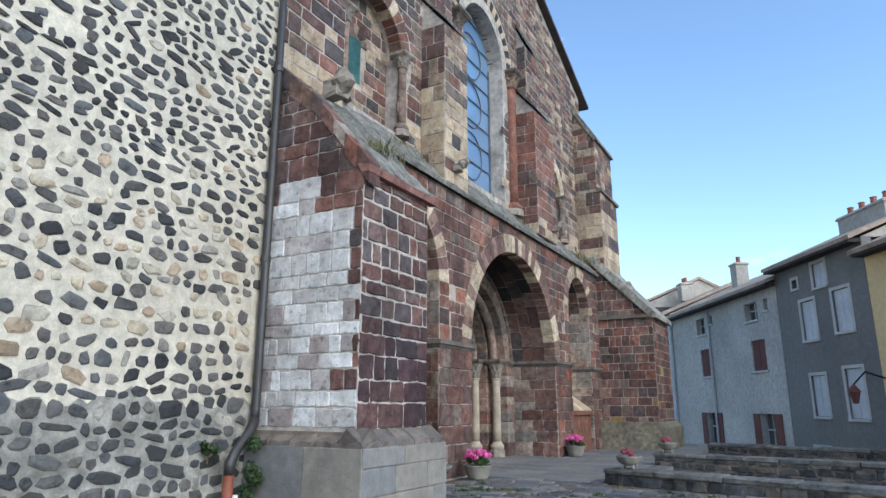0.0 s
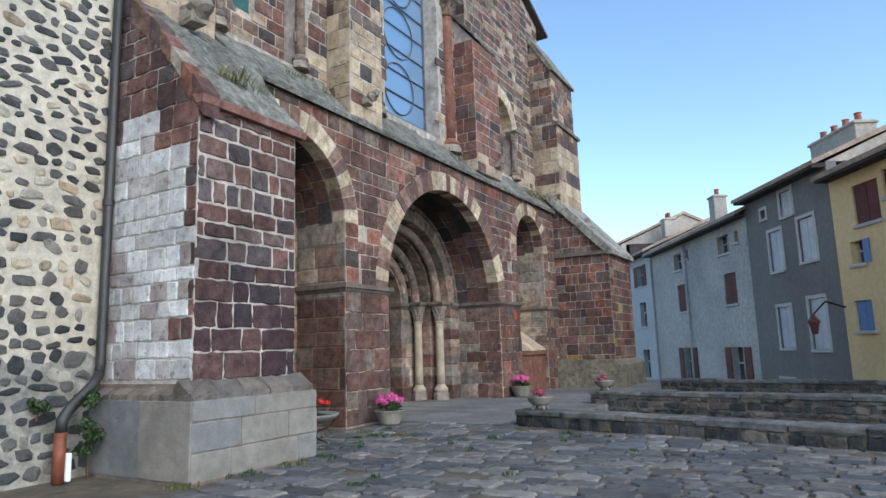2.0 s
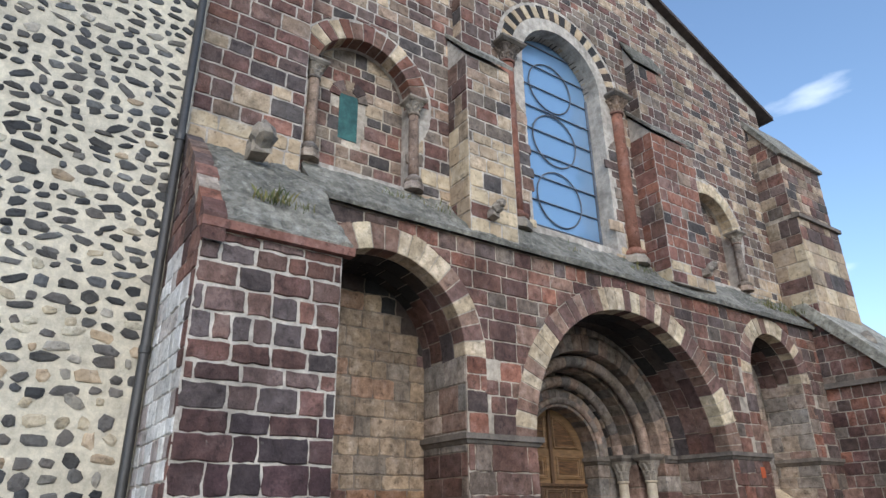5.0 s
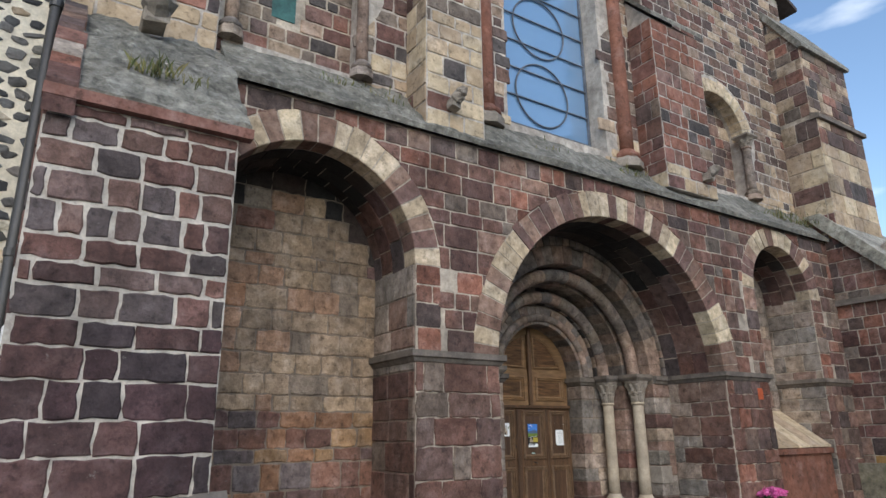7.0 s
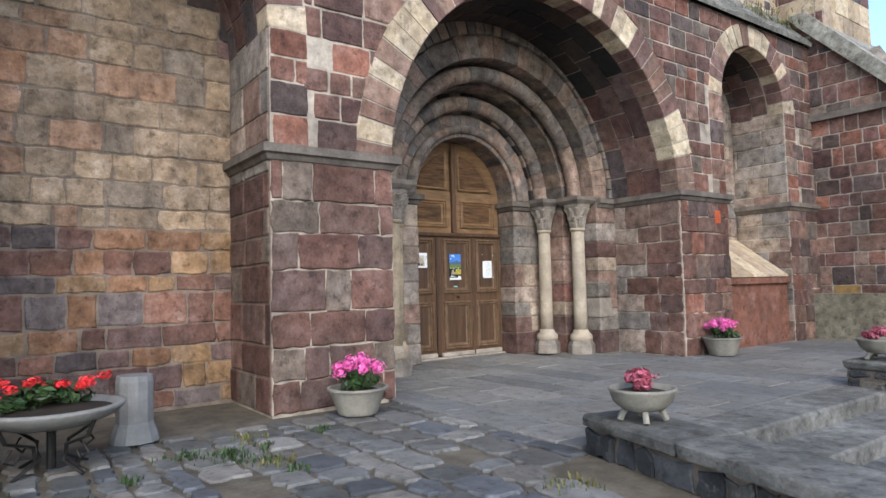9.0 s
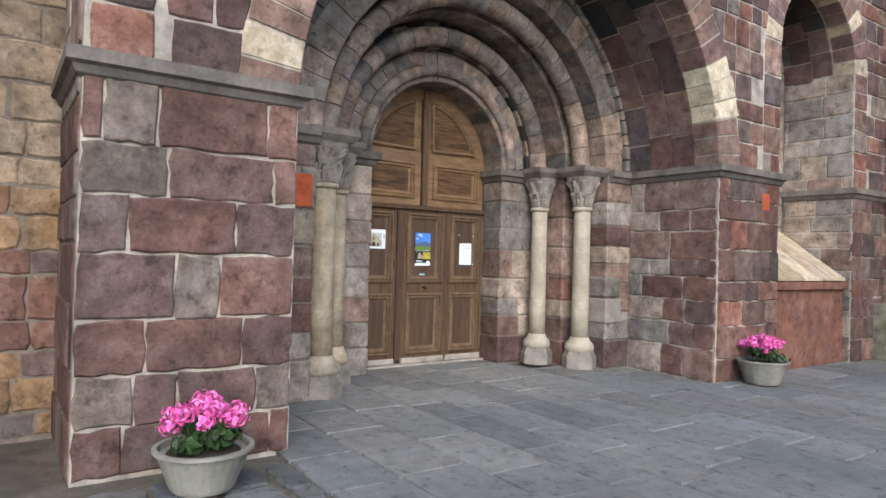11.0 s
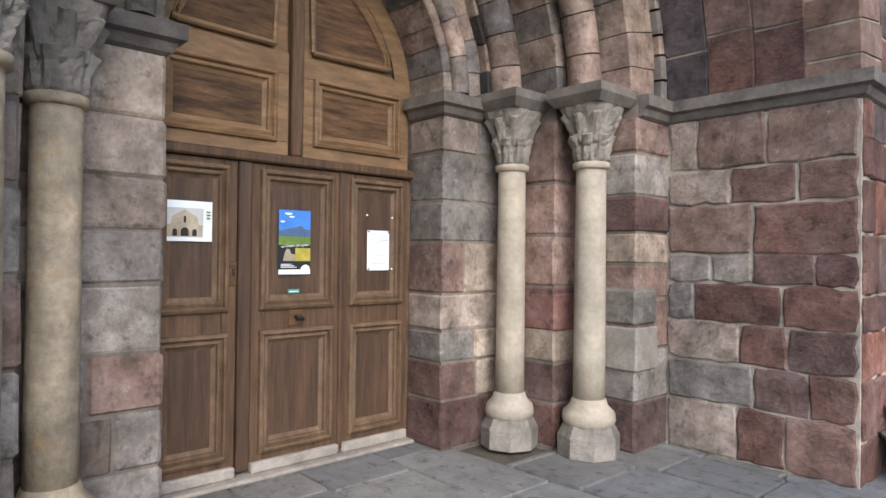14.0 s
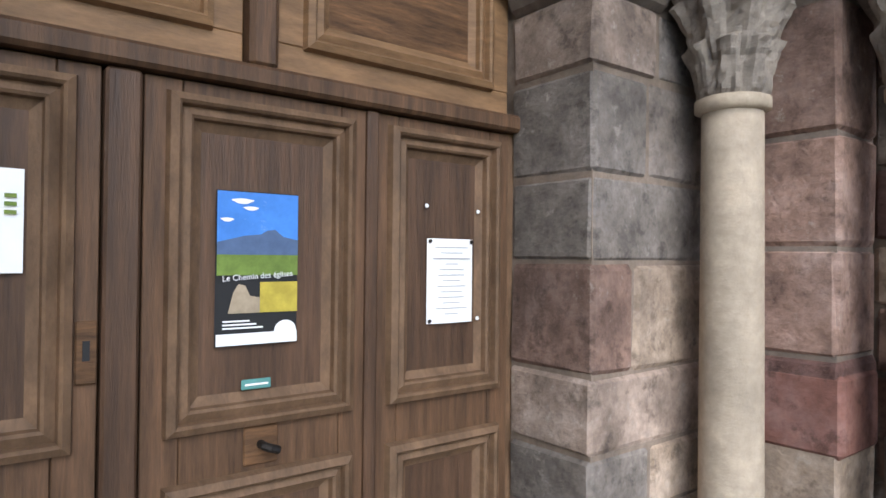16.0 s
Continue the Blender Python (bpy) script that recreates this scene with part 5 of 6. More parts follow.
for y, r in ((14.235, 0.014), (14.295, 0.024), (14.355, 0.014)):
    arch = [(y - r, 1.582), (y + r, 1.582)] + [(y + r * math.cos(math.pi * k / 8), 1.612 + r * math.sin(math.pi * k / 8)) for k in range(9)]
    mesh_ob("picture_arch", [(PX + 0.0095, a, c) for a, c in arch], [tuple(range(len(arch)))], M_NEARBLACK, card)
sheet(14.288, 14.302, 1.665, 1.705, PX + 0.0095, M_BLACK, card, "picture_window")
for k in range(3):
    sheet(14.43, 14.455, 1.73 - k * 0.02, 1.74 - k * 0.02, PX + 0.008, M_HILL, card, "mark")
sheet(14.125, 14.15, 1.65, 1.79, PX + 0.008, M_INK, card, "printed_bar")
card.location.y = -0.028

# portrait poster: sky, hill, fields, a stone chapel, a white foot
poster = sheet(14.9, 15.15, 1.335, 1.785, PX, M_BLACK, None, "poster", 0.005)
tagged(poster, "colour poster of a green hill under blue sky, in clear plastic", "poster")
sheet(14.902, 15.148, 1.63, 1.782, PX + 0.007, M_SKYINK, poster, "sky_print")
for cy, cz, cw, chh in ((14.975, 1.755, 0.03, 0.008), (15.0, 1.735, 0.022, 0.006), (14.93, 1.7, 0.018, 0.006)):
    ring = [(cy + cw * math.cos(math.radians(a)) * (1 + 0.25 * math.sin(3 * math.radians(a))), cz + chh * math.sin(math.radians(a))) for a in range(0, 360, 24)]
    mesh_ob("cloud_print", [(PX + 0.0095, y, z) for y, z in ring], [tuple(range(len(ring)))], M_PAPER, poster)
hill = [(14.902, 1.6), (15.148, 1.6), (15.148, 1.645), (15.1, 1.655), (15.075, 1.675), (15.05, 1.672), (15.03, 1.66), (14.98, 1.655), (14.902, 1.635)]
mesh_ob("hill_print", [(PX + 0.0085, y, z) for y, z in hill], [tuple(range(len(hill)))], M_BLUEHILL, poster)
sheet(14.902, 15.148, 1.54, 1.63, PX + 0.0078, M_HILL, poster, "field_print")
sheet(15.03, 15.148, 1.43, 1.52, PX + 0.0078, M_YELLOWP, poster, "meadow_print")
chapel = [(14.935, 1.43), (15.03, 1.43), (15.03, 1.475), (15.0, 1.48), (14.985, 1.51), (14.965, 1.515), (14.95, 1.49)]
mesh_ob("chapel_print", [(PX + 0.0085, y, z) for y, z in chapel], [tuple(range(len(chapel)))], M_STONEP, poster)
sheet(14.902, 15.148, 1.338, 1.372, PX + 0.008, M_PAPER, poster, "poster_foot")
disc = [(15.11 + 0.035 * math.cos(math.radians(a)), 1.375 + 0.03 * math.sin(math.radians(a))) for a in range(0, 360, 20)]
mesh_ob("round_mark", [(PX + 0.009, y, z) for y, z in disc], [tuple(range(len(disc)))], M_PAPER, poster)
for k, z in enumerate((1.385, 1.395, 1.405)):
    sheet(14.92, 15.04 - 0.02 * k, z, z + 0.005, PX + 0.0085, M_PAPER, poster, "printed_line")
texts("Le Chemin des églises", 0.024, (PX + 0.0095, 15.025, 1.53), M_PAPER, poster, turn=4)

note = sheet(15.645, 15.855, 1.36, 1.665, PX, M_PAPER, None, "notice_sheet", 0.007)
tagged(note, "white printed sheet pinned to the oak door leaf", "notice")
for k in range(13):
    half = (0.075, 0.05, 0.085, 0.03, 0.055, 0.06, 0.04, 0.065, 0.05, 0.06, 0.04, 0.07, 0.03)[k]
    sheet(15.75 - half, 15.75 + half, 1.635 - k * 0.02 - (0.004 if k == 2 else 0.0025), 1.635 - k * 0.02, PX + 0.0095, M_INK, note, "printed_line")
for y, z in ((15.64, 1.78), (15.88, 1.77), (15.88, 1.37), (15.655, 1.655), (15.845, 1.655), (15.655, 1.37)):
    pin = part("drawing_pin", lathe([(0.008, 0), (0.007, 0.004), (0.003, 0.006)], 8), M_PAPER if z > 1.7 or y > 15.87 else M_IRON)
    pin.matrix_world = pose(PX + (0.002 if z > 1.7 or y > 15.87 else 0.006), y, z, 0, 90, 0)
    tagged(pin, "small round pin pushed into the oak door", "pin", "pins on the door")
plate = part("door_plate", box_bm(PX - 0.002, PX + 0.004, 14.98, 15.07, 1.205, 1.235, 0.003), M_TEAL)
tagged(plate, "small teal plate on the oak door", "plate")
sheet(14.99, 15.06, 1.217, 1.223, PX + 0.006, M_PAPER, plate, "printed_line")

# ---- drain pipe on the rubble wall ----
pipe = empty("drain_pipe", pose(0, 0, 0))
tagged(pipe, "dark zinc downpipe with an orange foot against the rubble wall", "drain pipe")
px, py = -6.82, 5.93
part("pipe_run", tube([(px, py, 15), (px, py, 1.35), (px + 0.02, py - 0.02, 1.2)], 0.06, 12), M_ZINC, pipe, smooth=True)
part("pipe_bend", tube([(px + 0.02, py - 0.02, 1.22), (px + 0.06, py - 0.12, 1.08), (px + 0.15, py - 0.45, 0.82), (px + 0.17, py - 0.54, 0.7), (px + 0.17, py - 0.55, 0.55)], 0.066, 12), M_ZINC, pipe, smooth=True)
part("pipe_foot", tube([(px + 0.17, py - 0.55, 0.56), (px + 0.17, py - 0.55, -0.02)], 0.068, 12), M_TERRA, pipe, "orange plastic pipe foot", smooth=True)
for z in (3.4, 6.4, 9.4, 12.4):
    part("collar", tube([(px, py, z), (px, py, z + 0.09)], 0.072, 12), M_ZINC, pipe)
    part("bracket", box_bm(RX, px, py - 0.02, py + 0.02, z + 0.03, z + 0.06), M_IRON, pipe)
post = part("marker_post", box_bm(-6.62, -6.56, 5.42, 5.48, 0, 0.32, 0.008), M_PAPER)
tagged(post, "small white post beside the pipe foot", "post")


# ---- plants ----
def leaf_cloud(n, radius, height, size, mat, rng, name, parent, z0=0.0, flat=0.6, lobes=3):
    """Many small bent leaves or petals."""
    vs, fs = [], []
    centres = [(rng.uniform(-0.6, 0.6) * radius, rng.uniform(-0.6, 0.6) * radius, z0 + rng.uniform(0.3, 1.0) * height) for _ in range(lobes)]
    for i in range(n):
        c = centres[i % lobes]
        d = Vector((rng.gauss(0, 1), rng.gauss(0, 1), rng.gauss(0, 1))).normalized()
        rr = radius / (lobes ** 0.5) * rng.uniform(0.35, 0.95)
        p = Vector(c) + Vector((d.x * rr, d.y * rr, d.z * rr * flat))
        u = d.orthogonal().normalized() * size * rng.uniform(0.6, 1.2)
        u = Matrix.Rotation(rng.uniform(0, 6.28), 3, d) @ u
        w = d.cross(u).normalized() * size * rng.uniform(0.4, 0.8)
        o = len(vs)
        vs += [p - u, p + w + d * size * 0.3, p + u, p - w + d * size * 0.3]
        fs += [(o, o + 1, o + 2, o + 3)]
    ob = mesh_ob(name, vs, fs, mat, parent)
    return ob


def grass(name, x, y, z, n, spread, height, seed, mat=M_GRASS, label="tuft of dry grass growing from the stone", aspect=1.0):
    rng = random.Random(seed)
    vs, fs = [], []
    for i in range(n):
        bx, by = rng.gauss(0, spread * 0.4), rng.gauss(0, spread * 0.4 * aspect)
        h = height * rng.uniform(0.4, 1.1)
        a = rng.uniform(0, 6.28)
        lean = rng.uniform(0.1, 0.7) * h
        w = 0.006 + 0.004 * rng.random()
        o = len(vs)
        dx, dy = math.cos(a), math.sin(a)
        vs += [(bx - dy * w, by + dx * w, -0.02), (bx + dy * w, by - dx * w, -0.02), (bx + dx * lean * 0.4 + dy * w, by + dy * lean * 0.4 - dx * w, h * 0.6), (bx + dx * lean, by + dy * lean, h)]
        fs += [(o, o + 1, o + 2, o + 3)]
    ob = mesh_ob(name, vs, fs, mat)
    ob.matrix_world = pose(x, y, z)
    return tagged(ob, label, "grass", kind="stuff")


def conical_pot(x, y, seed, r=0.3, h=0.36, name="flower_pot", flowers=M_PINK, label="pale cast pot of pink geraniums on the flagstones"):
    rng = random.Random(seed)
    ob = empty(name, pose(x, y, GROUND + 0.01, 0, 0, rng.uniform(0, 60)))
    part("pot", lathe([(r * 0.62, 0), (r * 0.66, 0.02), (r * 0.93, h * 0.9), (r, h * 0.92), (r, h), (r * 0.9, h), (r * 0.88, h * 0.85)], 28), M_CONCRETE, ob, smooth=False)
    part("soil", lathe([(r * 0.88, h * 0.8), (r * 0.6, h * 0.9), (r * 0.1, h * 0.93)], 16), M_SOIL, ob)
    leaf_cloud(170, r * 0.85, 0.12, 0.045, M_LEAF, rng, "foliage", ob, h, lobes=5)
    for k in range(17):
        a, q = 2.4 * k, r * (0.1 + 0.65 * (k / 17) ** 0.5)
        bx, by, bz = q * math.cos(a), q * math.sin(a), h + 0.25 - 0.3 * q + rng.uniform(-0.05, 0.04)
        part("stem", tube([(bx * 0.5, by * 0.5, h * 0.9), (bx, by, bz)], 0.005, 5), M_LEAF, ob)
        head = leaf_cloud(46, 0.075, 0.01, 0.024, flowers, rng, "flower_head", ob, 0.0, 0.8, 1)
        head.location = (bx, by, bz)
    return tagged(ob, label, "flower pot", "flower pots")


conical_pot(-6.15, 11.36, 1, 0.3, 0.26)
conical_pot(-6.35, 18.12, 2, 0.31, 0.29)


def footed_bowl(x, y, z, seed, label):
    rng = random.Random(seed)
    ob = empty("planter_bowl", pose(x, y, z) @ Matrix.Scale(0.66, 4))
    part("bowl", lathe([(0.12, 0.09), (0.22, 0.12), (0.31, 0.2), (0.345, 0.3), (0.36, 0.32), (0.36, 0.345), (0.33, 0.345), (0.31, 0.28)], 28), M_CONCRETE, ob, smooth=True)
    for k in range(4):
        a = math.radians(45 + 90 * k)
        part("foot", tube([(0.17 * math.cos(a), 0.17 * math.sin(a), 0.13), (0.22 * math.cos(a), 0.22 * math.sin(a), 0.05), (0.24 * math.cos(a), 0.24 * math.sin(a), 0.0)], 0.035, 7), M_CONCRETE, ob)
    part("soil", lathe([(0.31, 0.28), (0.2, 0.31), (0.05, 0.32)], 16), M_SOIL, ob)
    leaf_cloud(420, 0.27, 0.15, 0.042, M_CRIM, rng, "foliage", ob, 0.33, lobes=5)
    tagged(leaf_cloud(50, 0.2, 0.2, 0.024, M_CRIM, rng, "flowers", ob, 0.36, lobes=5), kind="stuff")
    return tagged(ob, label, "planter", "planter bowls")


def iron_stand_bowl(x, y, seed):
    rng = random.Random(seed)
    ob = empty("planter_stand", pose(x, y, 0.0, 0, 0, 15) @ Matrix.Diagonal((1, 1, 0.72, 1)))
    part("dish", lathe([(0.1, 0.42), (0.28, 0.45), (0.42, 0.53), (0.47, 0.6), (0.475, 0.635), (0.43, 0.635), (0.4, 0.58)], 30), M_PLINTH, ob, "shallow grey stone dish", smooth=True)
    part("soil", lathe([(0.41, 0.58), (0.2, 0.63), (0.05, 0.64)], 18), M_SOIL, ob)
    for k in range(4):
        a = math.radians(90 * k + 20)
        c, s = math.cos(a), math.sin(a)
        part("leg", tube([(0.4 * c, 0.4 * s, 0.52), (0.34 * c, 0.34 * s, 0.36), (0.14 * c, 0.14 * s, 0.27), (0.12 * c, 0.12 * s, 0.12), (0.3 * c, 0.3 * s, 0.0)], 0.016, 7), M_IRON, ob)
        part("scroll", tube([(0.3 * c, 0.3 * s, 0.3), (0.36 * c, 0.36 * s, 0.2), (0.28 * c, 0.28 * s, 0.15), (0.24 * c, 0.24 * s, 0.22)], 0.011, 6), M_IRON, ob)
    part("centre_post", tube([(0, 0, 0.02), (0, 0, 0.43)], 0.03, 8), M_IRON, ob)
    leaf_cloud(420, 0.42, 0.15, 0.05, M_LEAF, rng, "foliage", ob, 0.62, lobes=7)
    for k in range(11):
        a, q = rng.uniform(0, 6.28), rng.uniform(0.05, 0.36)
        head = leaf_cloud(34, 0.065, 0.01, 0.024, M_REDP, rng, "flower_head", ob, 0.0, 0.8, 1)
        head.location = (q * math.cos(a), q * math.sin(a), 0.74 + rng.uniform(0, 0.18))
    return tagged(ob, "grey stone dish of red geraniums on a wrought iron stand", "planter")


iron_stand_bowl(-5.85, 8.75, 7)

# ---- low stone parapets and steps down to the street ----
def parapet(name, p0, p1, width, top, foot, seed, label):
    """A low wall along p0-p1; its stones are children."""
    p0, p1 = Vector((*p0, 0)), Vector((*p1, 0))
    d = (p1 - p0)
    ln = d.length
    d.normalize()
    nrm = Vector((d.y, -d.x, 0))
    m = Matrix((d, -nrm, Vector((0, 0, 1)))).transposed().to_4x4()
    m.translation = p0
    bm = box_bm(0, ln, 0, width, foot, top - 0.1)
    bmesh.ops.transform(bm, matrix=m, verts=bm.verts)
    ob = structure(part(name, bm, M_MORTAR_D), label, "wall")
    ashlar_jobs.append(lambda: ashlar(ob, plane_frame(p0 + Vector((0, 0, foot)), d, nrm), ln, top - 0.1 - foot, 0.15, 0.27, M_BASALT, seed, joint=0.035, depth=0.03, rough=0.03, vary=0.4))
    ashlar_jobs.append(lambda: ashlar(ob, plane_frame(p0 + d * 0 - nrm * width + Vector((0, 0, foot)), nrm, -d), width, top - 0.1 - foot, 0.19, 0.3, M_BASALT, seed + 1, joint=0.03, depth=0.02, rough=0.015))
    rng = random.Random(seed)
    u = -0.03
    while u < ln:
        w = rng.uniform(0.6, 1.3)
        bm = box_bm(u + 0.008, min(u + w, ln + 0.03), -0.04, width + 0.03, top - 0.1, top + rng.uniform(-0.01, 0.015), 0.02)
        for v in bm.verts:
            v.co += Vector((rng.uniform(-0.01, 0.01), rng.uniform(-0.015, 0.015), rng.uniform(-0.008, 0.008)))
        bmesh.ops.transform(bm, matrix=m, verts=bm.verts)
        part("coping_stone", bm, M_COPING, ob)
        u += w
    return ob


parapet("wall_parapet", (-3.8, 12.05), (4.0, 10.04), 0.42, 0.26, -0.05, 101, "low basalt rubble parapet beside the steps")
parapet("wall_parapet_upper", (-3.75, 16.3), (3.5, 14.9), 0.45, 0.3, -1.2, 103, "low stone parapet on the far side of the steps")
parapet("wall_parapet_street", (-3.2, 21.5), (6.0, 19.0), 0.35, 0.3, -2.2, 105, "low dark street wall in front of the houses")
footed_bowl(-3.36, 12.13, 0.265, 11, "pale footed bowl of crimson begonias on the parapet")
footed_bowl(-3.45, 16.45, 0.31, 12, "pale footed bowl of crimson begonias on the far parapet")
for k in range(5):
    st = empty("step", pose(0, 0, 0))
    structure(st, "worn grey stone step going down to the street", "step")
    x0 = -3.85 + k * 0.5
    part("tread", box_bm(x0, x0 + 0.54, 12.36 - 0.13 * k, 16.28, -0.5 - 0.16 * k, 0.006 - 0.16 * k, 0.02), M_COPING, st)

# ---- houses across the street ----
H0, H1 = Vector((1.3, 25.7, 0)), Vector((-7.6, 40.8, 0))
HD = (H1 - H0).normalized()
HN = Vector((HD.y, -HD.x, 0))
if HN.dot(Vector((0, 0, 0)) - H0) < 0:
    HN = -HN


def street_frame(z):
    m = Matrix((HD, Vector((0, 0, 1)), HN)).transposed().to_4x4()
    m.translation = H0 + Vector((0, 0, z))
    return m


def house(name, a, b, eave, mat, label, windows, depth=9.0, roof=2.2, eave_out=0.5):
    """A house whose front runs from a to b metres along the street line. windows: (along, sill, width, height, kind)."""
    ob = empty(name, pose(0, 0, 0))
    m = street_frame(-2.2)
    top = eave + 2.2

    def put(bm, nm, mt, lab="", parent=ob):
        bmesh.ops.transform(bm, matrix=m, verts=bm.verts)
        return part(nm, bm, mt, parent, lab)
    # front wall pierced by its windows: a grid of boxes round the openings
    us = sorted({a, b, *[w[0] - w[2] / 2 for w in windows], *[w[0] + w[2] / 2 for w in windows]})
    us = [u for u in us if a <= u <= b]
    bm = bmesh.new()
    for u0, u1 in zip(us, us[1:]):
        mid = (u0 + u1) / 2
        gaps = sorted((w[1] + 2.2, w[1] + 2.2 + w[3]) for w in windows if abs(w[0] - mid) < w[2] / 2)
        z = 0.0
        for g0, g1 in gaps + [(top, top)]:
            if g0 - z > 0.01:
                box_bm(u0, u1, z, g0, -0.35, 0, 0, bm)
            z = max(z, g1)
    put(bm, "wall", mat)
    put(box_bm(a, b, 0, top, -depth, -0.6), "body", M_EAVE)
    for u, s, w, h, kind in windows:
        z = s + 2.2
        wi = empty("window", pose(0, 0, 0))
        wi.parent = ob
        bm = box_bm(u - w / 2, u + w / 2, z, z + h, -0.3, -0.26)
        if kind in ("closed_blue", "closed_red", "closed_white"):
            mt = {"closed_blue": M_SHUT_BLUE, "closed_red": M_SHUT_RED, "closed_white": M_SHUT_WHITE}[kind]
            bm.free()
            for q in (0, 1):
                put(box_bm(u - w / 2 + q * w / 2 + 0.01, u + q * w / 2 - 0.01, z + 0.01, z + h - 0.01, -0.1, -0.06, 0.01), "shutter", mt, "", wi)
        else:
            put(bm, "pane", M_PANE, "", wi)
            for c in (u - w / 2 + 0.03, u, u + w / 2 - 0.03):
                put(box_bm(c - 0.03, c + 0.03, z, z + h, -0.26, -0.21), "frame", M_TRIM, "", wi)
            put(box_bm(u - w / 2, u + w / 2, z + h * 0.55, z + h * 0.6, -0.255, -0.22), "bar", M_TRIM, "", wi)
        if kind in ("open_red", "open_blue"):
            mt = M_SHUT_RED if kind == "open_red" else M_SHUT_BLUE
            for sgn in (-1, 1) if kind == "open_red" else (-1,):
                c = u + sgn * (w * 0.75 + 0.02)
                put(box_bm(c - w * 0.24, c + w * 0.24, z, z + h, 0.005, 0.045, 0.01), "shutter", mt, "", wi)
        if mat in (M_PL_GREY,):
            put(box_bm(u - w / 2 - 0.12, u - w / 2, z - 0.1, z + h + 0.12, -0.02, 0.025), "surround", M_TRIM, "", wi)
            put(box_bm(u + w / 2, u + w / 2 + 0.12, z - 0.1, z + h + 0.12, -0.02, 0.025), "surround", M_TRIM, "", wi)
            put(box_bm(u - w / 2, u + w / 2, z + h, z + h + 0.12, -0.02, 0.022), "surround", M_TRIM, "", wi)
        put(box_bm(u - w / 2 - 0.08, u + w / 2 + 0.08, z - 0.1, z, -0.05, 0.07, 0.01), "sill", M_TRIM, "", wi)
    # roof with a thick eave, rising away from the street
    bm = bmesh.new()
    ring = [(eave_out, top - 0.12), (eave_out, top + 0.03), (-depth / 2, top + roof), (-depth, top), (-depth, top - 0.15), (-depth / 2, top + roof - 0.2)]
    vs = [bm.verts.new((u, z, n)) for u in (a - 0.1, b + 0.1) for n, z in ring]
    k = len(ring)
    for i in range(k):
        bm.faces.new((vs[i], vs[(i + 1) % k], vs[k + (i + 1) % k], vs[k + i]))
    bm.faces.new(vs[:k][::-1])
    bm.faces.new(vs[k:])
    put(bm, "roof", M_ROOF)
    bm = bmesh.new()
    vs = [bm.verts.new((u, z, n)) for u in (a + 0.02, b - 0.02) for n, z in ((-0.02, top - 0.01), (-depth / 2, top + roof - 0.22), (-depth + 0.05, top - 0.01))]
    for q in ((0, 1, 2), (5, 4, 3), (0, 3, 4, 1), (1, 4, 5, 2), (2, 5, 3, 0)):
        bm.faces.new([vs[k] for k in q])
    put(bm, "gable", M_CHIM)
    put(box_bm(a, b, top - 0.2, top - 0.06, 0.02, eave_out - 0.04), "eave_board", M_EAVE)
    return tagged(ob, label, "house", "houses across the street")


def chimney(u, n, z, w, d, h, pots, label):
    ob = empty("chimney", pose(0, 0, 0))
    m = street_frame(0)
    for bm, nm, mt in [(box_bm(u - w / 2, u + w / 2, z, z + h, n - d / 2, n + d / 2, 0.03), "shaft", M_CHIM), (box_bm(u - w / 2 - 0.06, u + w / 2 + 0.06, z + h - 0.15, z + h - 0.05, n - d / 2 - 0.06, n + d / 2 + 0.06, 0.02), "cap", M_CHIM)]:
        bmesh.ops.transform(bm, matrix=m, verts=bm.verts)
        part(nm, bm, mt, ob)
    for k in range(pots):
        bm = lathe([(0.13, 0), (0.11, 0.3), (0.14, 0.34), (0.1, 0.36)], 10)
        bmesh.ops.transform(bm, matrix=m @ pose(u - w / 2 + w * (k + 0.5) / pots, z + h, n, -90, 0, 0), verts=bm.verts)
        part("chimney_pot", bm, M_POT, ob)
    return tagged(ob, label, "chimney")


